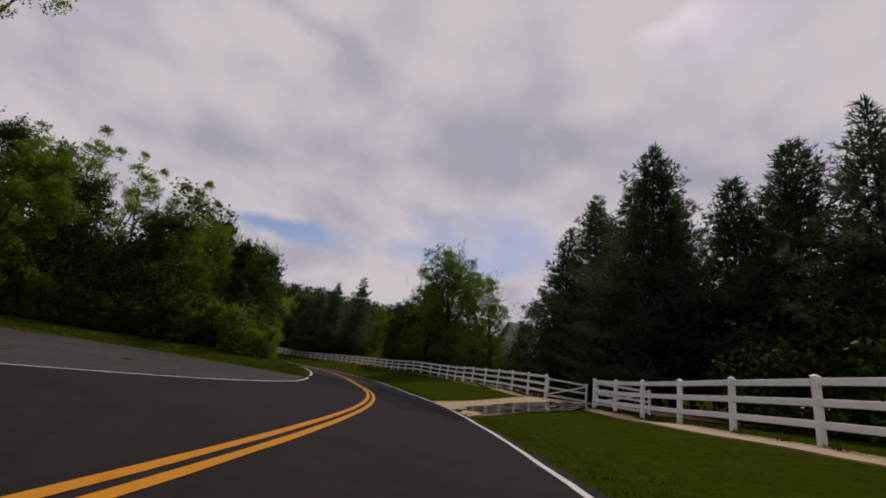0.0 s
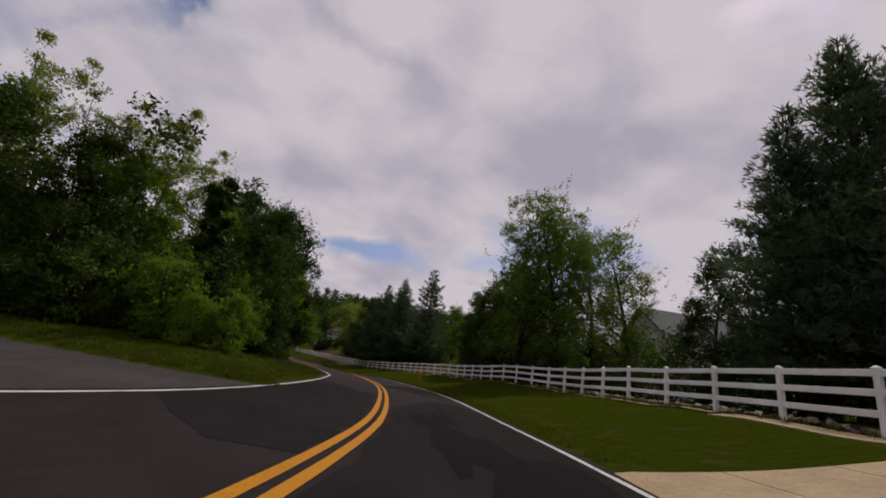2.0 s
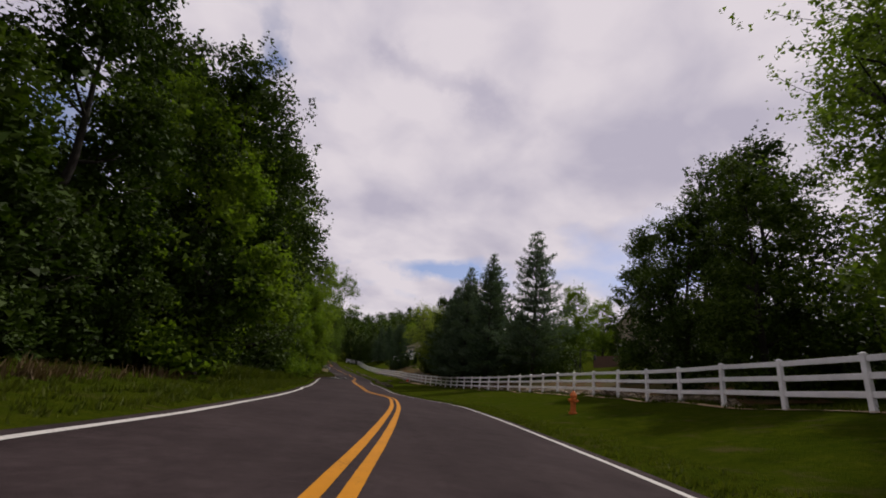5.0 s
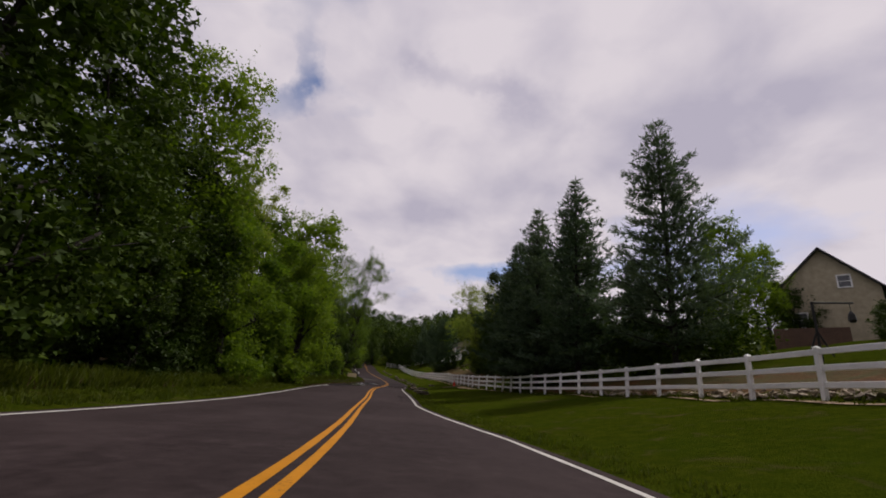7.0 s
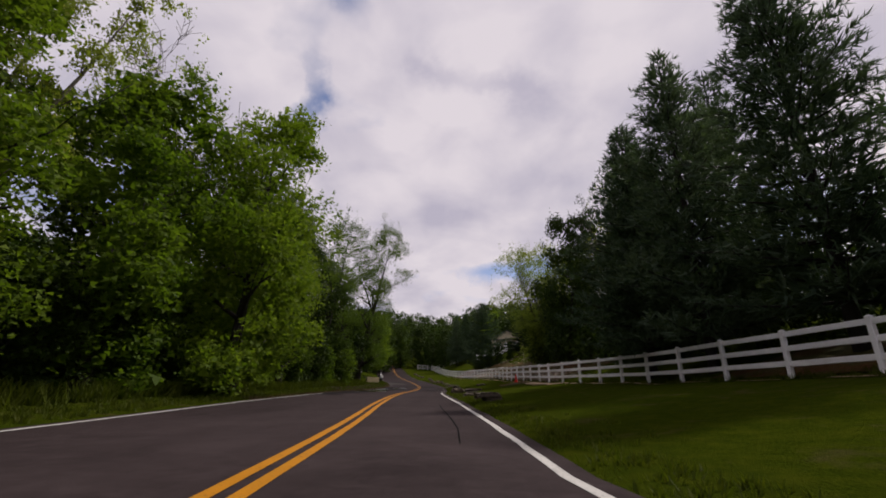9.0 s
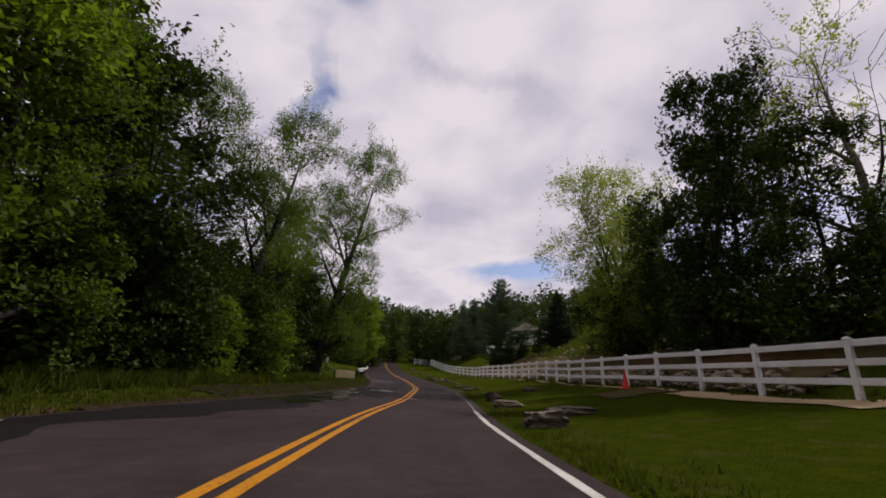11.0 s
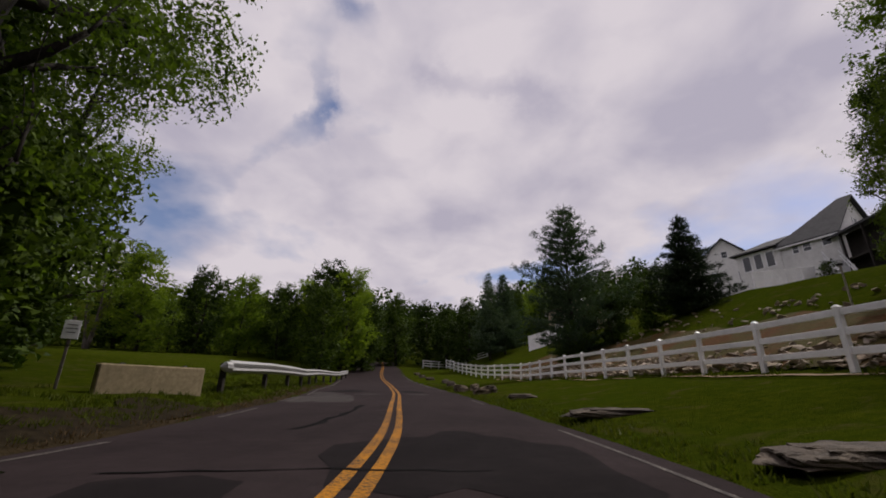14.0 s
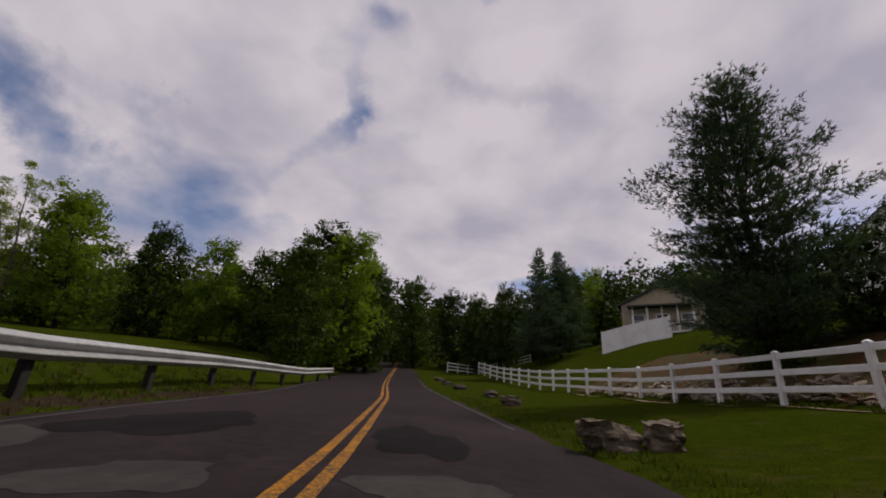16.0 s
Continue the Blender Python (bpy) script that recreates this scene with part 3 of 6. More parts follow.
def post_mesh():
    bm = box_bm(POST_W, POST_W, POST_H + 0.25, 0.012, (0, 0, POST_H / 2 - 0.125))
    bmesh.ops.create_cone(bm, cap_ends=True, segments=4, radius1=0.115, radius2=0.03, depth=0.05, matrix=Matrix.Translation((0, 0, POST_H + 0.025)) @ Matrix.Rotation(radians(45), 4, "Z"))
    me = bpy.data.meshes.new("post")
    bm.to_mesh(me)
    bm.free()
    me.materials.append(VINYL)
    return me


POST_ME = post_mesh()


def rail_between(a, b, z, parent, name="rail", h=0.158, w=0.045, mat=VINYL):
    a, b = Vector(a), Vector(b)
    d = b - a
    yaw = math.atan2(d.y, d.x)
    pitch = math.atan2(d.z, math.hypot(d.x, d.y))
    bm = box_bm(d.length, w, h, 0.008)
    ob = part(name, bm, mat, parent)
    ob.matrix_world = Matrix.Translation((a + b) / 2 + Vector((0, 0, z))) @ Matrix.Rotation(yaw, 4, "Z") @ Matrix.Rotation(-pitch, 4, "Y")
    return ob


def fence_run(points, label, rails=(0.44, 0.88, 1.31)):
    base = thing("fence", Matrix.Identity(4), label, "fence", "white roadside fences")
    rnd = random.Random(int(points[0][0] * 100))
    pts = []
    for x, y, z in points:
        x, y = x + rnd.uniform(-0.03, 0.03), y + rnd.uniform(-0.03, 0.03)
        pts.append((x, y, z + rnd.uniform(-0.015, 0.02)))
    for i, p in enumerate(pts):
        q = pts[min(i + 1, len(pts) - 1)]
        o = pts[max(i - 1, 0)]
        ob = new("post", POST_ME)
        ob.parent = base
        ob.matrix_world = Matrix.Translation(p) @ Matrix.Rotation(math.atan2(q[1] - o[1], q[0] - o[0]), 4, "Z") @ Matrix.Rotation(rnd.uniform(-0.012, 0.012), 4, "X")
    for p, q in zip(pts, pts[1:]):
        for z in rails:
            rail_between(p, q, z + rnd.uniform(-0.008, 0.008), base)
    return base


def along(points, spacing):
    """Evenly spaced posts along a polyline."""
    p = np.array(points, float)
    s = np.r_[0, np.cumsum(np.linalg.norm(np.diff(p[:, :2], axis=0), axis=1))]
    n = max(1, round(s[-1] / spacing))
    u = np.linspace(0, s[-1], n + 1)
    return [(np.interp(v, s, p[:, 0]), np.interp(v, s, p[:, 1]), np.interp(v, s, p[:, 2])) for v in u]


fence_run(along(FENCE[0:6], 2.6), "white vinyl three-rail fence ending at the driveway")
fence_run(along(FENCE[6:], 2.6), "long white vinyl three-rail fence beside the lawn")


def gate(hinge, tip, z, label):
    g = thing("gate", Matrix.Identity(4), label, "gate", "driveway gates")
    a, b = Vector((*hinge, z)), Vector((*tip, z))
    for p in (a, b):
        bm = box_bm(0.10, 0.10, 1.22, 0.01, (p.x, p.y, z + 0.70))
        part("stile", bm, VINYL, g)
    for h in (0.22, 0.70, 1.20):
        rail_between(a, b, h, g, h=0.11)
    rail_between(a + Vector((0, 0, 0.28)), b + Vector((0, 0, 1.12)), 0.0, g, "brace", 0.08, 0.05)
    for h in (0.35, 1.08):
        bm = box_bm(0.16, 0.09, 0.06, 0.01, (a.x - 0.08, a.y, z + h))
        part("hinge", bm, BLACK, g, "black iron hinge")
    return g


gate((20.32, 18.95), (22.9, 18.1), 0.80, "white vinyl driveway gate with diagonal brace, standing open")
gate((18.55, 13.95), (20.9, 12.6), 0.74, "white vinyl driveway gate standing open behind the fence")


# ---- trees ----
def leaf_quads(rng, centers, radii, count, size, flat=0.75, droop=0.0, sweep=0.0):
    """Leaf cards scattered round clump centres."""
    w = radii ** 2
    pick = rng.choice(len(centers), size=count, p=w / w.sum())
    v = rng.normal(size=(count, 3))
    v /= np.linalg.norm(v, axis=1)[:, None]
    r = radii[pick] * np.where(rng.uniform(size=count) < 0.12, rng.uniform(0.9, 1.5, count), rng.uniform(0.1, 1.0, count) ** 0.6)
    p = centers[pick] + v * r[:, None] * np.array([1, 1, flat])
    a = rng.normal(size=(count, 3))
    a[:, 2] = a[:, 2] * 0.6 - droop + 1.5 * sweep
    a /= np.linalg.norm(a, axis=1)[:, None]
    n = rng.normal(size=(count, 3)) + np.array([0, 0, 0.8])
    b = np.cross(n, a)
    b /= np.linalg.norm(b, axis=1)[:, None] + 1e-9
    s = size * rng.uniform(0.6, 1.35, count)[:, None]
    a, b = a * s, b * s * 0.72
    return np.stack([p - 0.75 * a + b, p + a, p - 0.55 * a - b], 1)


def limb(rng, soup, start, way, length, r0, level, tips, bend=0.25, kids=3, up=0.25):
    """A branch that forks; its ends are gathered as places for leaves."""
    n = 4 if level else 3
    pts, p, d = [Vector(start)], Vector(start), Vector(way).normalized()
    for i in range(n):
        d = (d + Vector(rng.normal(size=3)) * bend * 0.4 + Vector((0, 0, up * 0.2))).normalized()
        p = p + d * length / n
        pts.append(p.copy())
    radii = [max(r0 * (1 - 0.75 * i / n), 0.012) for i in range(n + 1)]
    soup.add(*tube(pts, radii, 4 if level else 3))
    if level > 0:
        for k in range(kids):
            i = rng.integers(1, n + 1)
            q = pts[i]
            side = Vector(rng.normal(size=3))
            nd = (d * 0.9 + side.normalized() * 0.85 + Vector((0, 0, up))).normalized()
            limb(rng, soup, q, nd, length * rng.uniform(0.45, 0.7), radii[i] * 0.6, level - 1, tips, bend, kids, up)
    tips.append((pts[-1], length))
    tips.append((pts[2], length * 0.8))
    if level > 0:
        tips.append((pts[3], length * 0.8))


def broadleaf(seed, height, spread, leaves, size, leaf_mat, bark=BARK, stems=1, low=0.25, clump=0.5, lean=(0, 0), droop=0.1, twigs=2, thick=1.0, depth=1, gap=0.40, belly=0.42, sweep=0.0, core=0.14, fan=0.22, lump=0.34, lobes=0.42, shoots=2):
    """One tree at the origin: an Empty with a trunk and a crown. low: where the crown begins; gap: how open its foliage is; belly: height of its widest part; sweep: leaves drawn upwards."""
    rng = np.random.default_rng(seed)
    soup, tips, lines = Soup(), [], []
    for s in range(stems):
        w = 2 * math.pi * (s + rng.uniform(0, 0.6)) / stems
        out = Vector((math.cos(w) * fan * rng.uniform(0.5, 1.3), math.sin(w) * fan * rng.uniform(0.5, 1.3), 1)) if stems > 1 else Vector((lean[0], lean[1], 1))
        out.normalize()
        n = 8
        p, d = Vector((rng.normal() * 0.14 * (stems > 1), rng.normal() * 0.14 * (stems > 1), -0.3)), out
        pts = [p.copy()]
        h = height * (0.90 if s == 0 else rng.uniform(0.68, 0.88))
        for i in range(n):
            d = (d + Vector(rng.normal(size=3)) * 0.07 + Vector((0, 0, 0.03))).normalized()
            p = p + d * h / n
            pts.append(p.copy())
        r0 = height * 0.0165 * thick / (stems ** 0.4)
        radii = [r0 * (1.25 if i == 0 else (1 - i / n) ** 1.15) + 0.022 for i in range(n + 1)]
        soup.add(*tube(pts, radii, 8))
        lines.append(np.array(pts))
        for i in range(max(1, int(n * low)), n + 1):
            for k in range(2 if i < n else 3):
                w = rng.uniform(0, 2 * math.pi)
                rise = 0.35 + 0.5 * i / n + sweep
                span = spread * (1.05 - 0.55 * abs(i / n - 0.45) * 1.6) * rng.uniform(0.6, 1.0) / (stems ** 0.35)
                limb(rng, soup, pts[i], (math.cos(w), math.sin(w), rise), max(span, 0.5), radii[i] * 0.6, depth, tips, kids=twigs, up=0.25 + 0.3 * sweep)
    root = new("tree")
    soup.ob("trunk", bark, root, smooth=True)
    # the crown: lobes of foliage round the stems, each a shell of small leafy sprays, with gaps between and shoots on top
    area = spread * height * (1 - low)
    n_lobes = max(9, int(area * lobes))
    u = low * 0.9 + (0.97 - low * 0.9) * (np.arange(n_lobes) + rng.uniform(0, 1, n_lobes)) / n_lobes
    a = rng.uniform(0, 2 * math.pi) + np.arange(n_lobes) * 2.4 + rng.normal(size=n_lobes) * 0.4
    wide = np.where(u < belly, 0.66 + 0.34 * u / belly, np.sqrt(np.clip(1 - ((u - belly) / (1.04 - belly)) ** 2, 0, 1)))
    size_l = spread * rng.uniform(0.24, 0.46, n_lobes) * (0.55 + 0.45 * wide) / (stems ** 0.2)
    reach = np.maximum(spread * wide * rng.uniform(1 - lump, 1 + lump * 0.5, n_lobes) - size_l * 0.8, 0) * rng.uniform(0.25, 1, n_lobes) ** 0.4 / (stems ** 0.35)
    which = rng.integers(0, stems, n_lobes)
    hub = np.stack([np.array([np.interp(v * height, lines[w][:, 2], lines[w][:, q]) for v, w in zip(u, which)]) for q in (0, 1)], 1)
    mid = np.stack([hub[:, 0] + reach * np.cos(a), hub[:, 1] + reach * np.sin(a), np.minimum(u * height, height - size_l * 0.6) + 0.1 * reach * sweep], 1)
    k = max(60, int(leaves / 22))
    pick = rng.choice(n_lobes, size=k * 2, p=size_l ** 2 / (size_l ** 2).sum())
    v = rng.normal(size=(k * 2, 3)) + np.stack([np.cos(a[pick]) * 0.5, np.sin(a[pick]) * 0.5, np.full(k * 2, 0.35)], 1)
    v /= np.linalg.norm(v, axis=1)[:, None]
    c = mid[pick] + v * (size_l[pick] * rng.uniform(0.15, 1.0, k * 2) ** 0.42)[:, None] * np.array([1, 1, 0.72 + 0.5 * sweep])
    open_at = np.array([noise.noise((x * 0.8 + seed, y * 0.8, z)) + 0.5 * noise.noise((x * 2.1, y * 2.1 + seed, z * 2.3)) for x, y, z in c])
    c = c[open_at > np.quantile(open_at, gap)][:k]
    c = c[c[:, 2] > 0.12]
    ends = np.array([t[0] for t in tips])
    c = np.concatenate([c, ends[rng.permutation(len(ends))[:k // 3]]])
    spray = clump * rng.uniform(0.5, 1.2, len(c))
    tops = []
    for q in range(n_lobes):
        for _ in range(shoots):
            base = mid[q] + np.array((rng.normal() * 0.5, rng.normal() * 0.5, 0.55)) * size_l[q]
            way = np.array((math.cos(a[q]) * 0.25 + rng.normal() * 0.2, math.sin(a[q]) * 0.25 + rng.normal() * 0.2, 1.0 - 1.3 * (droop > 0.4) * (u[q] < 0.7)))
            long = size_l[q] * rng.uniform(0.5, 1.05)
            tops += [base + way * long * f for f in (0.2, 0.4, 0.6, 0.8, 1.0)]
    if tops:
        c = np.concatenate([c, np.array(tops)])
        spray = np.concatenate([spray, np.tile(np.array((0.30, 0.26, 0.22, 0.16, 0.10)), len(tops) // 5) * (0.6 + 0.8 * clump)])
    cards = [leaf_quads(rng, c, np.maximum(spray, 0.08), leaves, size, 0.7, droop, sweep)]
    if core:
        inner = mid[rng.integers(0, n_lobes, k // 2)] * np.array([0.8, 0.8, 1.0]) + rng.normal(size=(k // 2, 3)) * spread * 0.10
        inner[:, 2] = np.clip(inner[:, 2], 0.3, height * 0.9)
        cards.append(leaf_quads(rng, inner, np.full(len(inner), clump), int(leaves * core), size * 2.0, 0.8, droop))
    quads("crown", np.concatenate(cards), leaf_mat, root)
    return root


def pine(seed, height, spread, tufts, mat=NEEDLE, bare=0.10, ragged=0.3, layers=0.55, needle=0.17, point=0.8, lift=0.0):
    """A pine: straight trunk, whorls of branches that turn up at their ends, side twigs set with needle tufts, and a dim core."""
    rng = np.random.default_rng(seed)
    soup = Soup()
    n = 12
    pts = [Vector((rng.normal() * 0.04 * i / n, rng.normal() * 0.04 * i / n, height * i / n - 0.3 * (i == 0))) for i in range(n + 1)]
    r0 = height * 0.014
    soup.add(*tube(pts, [r0 * (1 - 0.93 * i / n) + 0.01 for i in range(n + 1)], 8))
    cards, z = [], height * bare
    per = max(6, int(tufts / (height / layers * 6)))
    while z < height * 0.985:
        u = z / height
        reach = spread * (1.0 - u) ** point * (1.0 - 0.35 * max(0, 0.25 - u) / 0.25) * rng.uniform(0.80, 1.10) + 0.16
        k = rng.integers(5, 8)
        w0 = rng.uniform(0, 2 * math.pi)
        for j in range(k):
            w = w0 + 2 * math.pi * j / k + rng.normal() * 0.25
            length = reach * rng.uniform(1 - ragged, 1.12)
            rise = -0.10 + 0.45 * u + lift + rng.normal() * 0.07
            d = Vector((math.cos(w), math.sin(w), rise)).normalized()
            side = np.array((-math.sin(w), math.cos(w), 0.0))
            b = [Vector((0, 0, z)) + d * length * t + Vector((0, 0, 0.16 * length * t * t)) for t in (0, 0.35, 0.7, 1.0)]
            soup.add(*tube(b, [0.05 * (1 - u) + 0.018, 0.035 * (1 - u) + 0.014, 0.02, 0.008], 4))
            m = max(3, int(per * 2.3 * (length / spread) ** 1.35))
            t = rng.uniform(0.06, 1.0, m) ** 0.7
            c = np.array(b[0])[None] + np.array(d)[None] * (length * t)[:, None]
            c[:, 2] += 0.16 * length * t * t
            twig = rng.normal(size=m) * 0.30 * length * np.sqrt(np.clip(t * (1.12 - t), 0.02, 1)) * 0.85
            c = c + side[None] * twig[:, None] + rng.normal(size=(m, 3)) * np.array([0.10, 0.10, 0.09])
            c[:, 2] += 0.10 * np.abs(twig)
            dim = 1.0 + 0.7 * (t < 0.5)
            for q in range(5):
                a = np.array(d)[None] * 0.7 + side[None] * np.sign(twig)[:, None] * 0.4 + rng.normal(size=(m, 3)) * 0.5 + np.array([0, 0, 0.35])
                a /= np.linalg.norm(a, axis=1)[:, None]
                s = (needle * rng.uniform(0.65, 1.35, m) * dim)[:, None]
                bb = np.cross(a, rng.normal(size=(m, 3)))
                bb /= np.linalg.norm(bb, axis=1)[:, None] + 1e-9
                e = c + a * s * 2
                cards.append(np.stack([c - bb * s * 0.12, e, c + a * s * 0.6 + bb * s * 0.22], 1))
        z += layers * rng.uniform(0.75, 1.2) * (0.75 + 0.4 * (1 - u))
    root = new("tree")
    soup.ob("trunk", BARK, root, smooth=True)
    quads("crown", np.concatenate(cards), mat, root)
    return root


def put(proto, name, x, y, scale, turn, label, category="tree", group="", z=None, tilt=(0, 0), wide=1.0):
    """A copy of a prototype standing at x, y."""
    z = on_land(x, y) - 0.08 if z is None else z
    ob = copy_thing(proto, pose(x, y, z, tilt[0], tilt[1], turn))
    ob.scale = (scale * wide, scale * wide, scale)
    ob.name = name
    return tagged(ob, label, category, group)


def retire(proto):
    for o in (*proto.children_recursive, proto):
        bpy.data.objects.remove(o)


OAK = broadleaf(11, 16, 4.8, 21000, 0.098, LEAF_DEEP, low=0.12, gap=0.32)
OAK_B = broadleaf(12, 15, 4.3, 21000, 0.098, LEAF_DEEP, low=0.02, gap=0.28, belly=0.36)
OAK_D = broadleaf(26, 12, 4.0, 20000, 0.085, LEAF_DEEP, low=0.0, gap=0.25, belly=0.40)
OAK_N = broadleaf(24, 17, 4.7, 25000, 0.079, LEAF_MID, low=0.12, twigs=3, thick=1.3, gap=0.54, belly=0.58, lump=0.5, core=0.08, lobes=0.36)
MAPLE = broadleaf(13, 15, 4.4, 22000, 0.092, LEAF_FRESH, low=0.08, gap=0.36, belly=0.50)
MAPLE_B = broadleaf(14, 13, 4.0, 20000, 0.092, LEAF_FRESH, low=0.0, gap=0.30, belly=0.40)
BIRCH = broadleaf(15, 17, 2.5, 20000, 0.064, LEAF_PALE, BARK_PALE, stems=3, clump=0.32, low=0.20, sweep=1.2, gap=0.26, core=0.03, belly=0.45, fan=0.07, lobes=0.8, shoots=8)
BARE = broadleaf(25, 16, 4.4, 3000, 0.08, LEAF_PALE, BARK_PALE, clump=0.4, low=0.3, twigs=4, gap=0.6, core=0, depth=2)
COTTON = broadleaf(16, 18, 4.6, 50000, 0.060, LEAF_MID, BARK, clump=0.5, low=0.14, lean=(0.11, 0.0), droop=0.6, twigs=3, thick=1.7, depth=2, gap=0.40, belly=0.62, core=0.03, lump=0.5, shoots=4)
ELM = broadleaf(17, 16, 8.0, 50000, 0.070, LEAF_PALE, BARK, stems=6, clump=0.5, low=0.04, twigs=3, gap=0.40, belly=0.46, sweep=0.35, core=0.03, fan=0.24, shoots=3)
VINE = broadleaf(18, 11, 1.3, 9500, 0.11, LEAF_DEEP, clump=0.4, low=0.0, gap=0.1, belly=0.5, lobes=1.6)
BUSH = broadleaf(19, 3.6, 2.3, 6500, 0.056, LEAF_FRESH, stems=3, clump=0.34, low=0.0, thick=0.7, twigs=1, depth=0, gap=0.25, lobes=1.6)
BUSH_D = broadleaf(20, 4.2, 2.5, 5200, 0.074, LEAF_DEEP, stems=3, clump=0.36, low=0.0, thick=0.7, twigs=1, depth=0, gap=0.22, lobes=1.6)
OAK_F = broadleaf(21, 16, 4.8, 8500, 0.16, LEAF_DEEP, clump=0.7, low=0.03, twigs=1, gap=0.25, belly=0.42)
MAPLE_F = broadleaf(22, 15, 4.4, 8500, 0.15, LEAF_FRESH, clump=0.7, low=0.03, twigs=1, gap=0.30, belly=0.46)
PINE = pine(31, 16, 5.6, 7200, layers=0.66, ragged=0.40, needle=0.17, point=0.9)
PINE_B = pine(32, 17, 6.2, 8000, layers=0.95, ragged=0.42, needle=0.16, point=0.9, lift=0.12)
PINE_C = pine(33, 15, 5.4, 6400, ragged=0.36, needle=0.17, point=0.8)
PINE_N = pine(36, 16, 6.6, 15000, layers=0.70, ragged=0.40, needle=0.13, point=0.85)
PINE_W = pine(37, 16, 7.0, 13000, layers=0.90, ragged=0.36, needle=0.13, point=0.66, bare=0.05, lift=0.12)
CEDAR = pine(34, 11, 4.6, 9000, NEEDLE_DARK, bare=0.02, ragged=0.42, layers=0.50, needle=0.15, point=1.15)
SPRUCE = pine(35, 16, 5.2, 6600, NEEDLE_DARK, bare=0.02, ragged=0.28, layers=0.46, needle=0.19, point=0.62)
PROTOS = [OAK_D, OAK_N, BARE, OAK, OAK_B, MAPLE, MAPLE_B, BIRCH, COTTON, ELM, VINE, BUSH, BUSH_D, PINE, PINE_B, PINE_C, PINE_N, PINE_W, CEDAR, SPRUCE, OAK_F, MAPLE_F]

rnd = random.Random(5)
# the wood on the outer side of the bend
WOOD = "tree in dense green wood at the road's edge"
for x, y, kind, h in ((-12.2, 52.6, BIRCH, 18.0), (-9.0, 55.0, BIRCH, 17), (-4.7, 50.5, BIRCH, 16.6), (-2.2, 53.5, BIRCH, 16.5), (3.0, 51.0, OAK_N, 13.0), (7.0, 48.5, OAK, 11.5),
                      (9.5, 59.5, MAPLE_B, 13.0), (6.8, 55.0, OAK_B, 12.0), (-16.0, 47.0, OAK, 16.0), (-20.0, 40.0, OAK_B, 15.5), (-17, 55, MAPLE_F, 17),
                      (-9.0, 45.0, OAK_B, 12.5), (-13.0, 41.0, MAPLE_B, 12.0), (-22.0, 42.0, OAK, 14.0), (-16, 40.5, OAK_B, 11), (-4.0, 44.0, OAK, 11.0), (0.5, 45.5, MAPLE_B, 11.0), (-27, 44, OAK_F, 18),
                      (4.6, 42.5, VINE, 9.6), (-30, 40, OAK_F, 16), (-36, 42, MAPLE_F, 14), (-42, 40, BIRCH, 18), (-9.3, 16.2, BIRCH, 13)):
    base = {BIRCH: 17, OAK: 16, OAK_N: 17, MAPLE: 15, MAPLE_B: 13, OAK_B: 15, VINE: 11, OAK_F: 16, MAPLE_F: 15}[kind]
    put(kind, "tree", x, y, h / base, rnd.uniform(0, 360), {BIRCH: "tall slender tree with pale spring leaves in the wood", VINE: "dark trunk wholly overgrown with ivy leaves"}.get(kind, WOOD), group="wood beside the bend")
for i in range(16):
    x = 6.6 - i * 1.25
    put(rnd.choice((BUSH, BUSH_D, BUSH_D)), "shrub", x, float(bay_far(x)) + 4.4 + rnd.uniform(0, 1.6), rnd.uniform(0.45, 1.0), rnd.uniform(0, 360), "leafy green shrub at the wood's edge", "shrub", "undergrowth along the wood")
for i in range(16):
    y = 38 + i * 1.5
    x, yy = spot(y, -7.9 - rnd.uniform(0, 2.6) - (1.2 if y < 42 else 0))
    put(rnd.choice((BUSH, BUSH_D, BUSH_D) if y < 44 else (BUSH_D,)), "shrub", x, yy, rnd.uniform(0.7, 1.3), rnd.uniform(0, 360), "leafy green shrub at the wood's edge", "shrub", "undergrowth along the wood")
# further along the same side
for x, y, kind, h in ((8.2, 63, OAK, 14.5), (6.2, 68, OAK_B, 15.5), (7.4, 72.5, OAK, 17.5), (5.0, 80, OAK, 15.0), (2.0, 67, OAK_F, 18), (0.5, 76, OAK_F, 18), (2.0, 86, MAPLE, 17.5), (5.0, 86, OAK_B, 13),
                      (5.0, 91, BIRCH, 14.5), (0.6, 103.6, BARE, 19.5), (6.5, 95, MAPLE_B, 14.0), (7.0, 89.0, MAPLE, 12.5), (8.0, 100.6, MAPLE, 16.2), (5.4, 106, MAPLE_B, 12), (3, 108, OAK_N, 16),
                      (5.6, 112, OAK_N, 14.0), (2.5, 115, OAK_F, 15), (-2, 104, OAK_F, 17), (-3, 92, OAK_F, 17), (-1, 121, OAK_F, 16), (4.6, 118.5, OAK_D, 12), (1.0, 129, OAK_D, 9), (-5, 116, MAPLE, 17), (-6, 130, OAK_B, 11), (-2.5, 134, OAK_B, 9)):
    base = {BIRCH: 17, OAK: 16, OAK_N: 17, MAPLE: 15, MAPLE_B: 13, OAK_B: 15, OAK_F: 16, MAPLE_F: 15, BARE: 16, OAK_D: 12}[kind]
    put(kind, "tree", x, y, h / base, rnd.uniform(0, 360), "tall tree with bare pale twigs and few leaves" if kind == BARE else "tree with fresh spring leaves beside the road" if kind in (MAPLE, MAPLE_B, BIRCH) else WOOD, group="wood along the road")
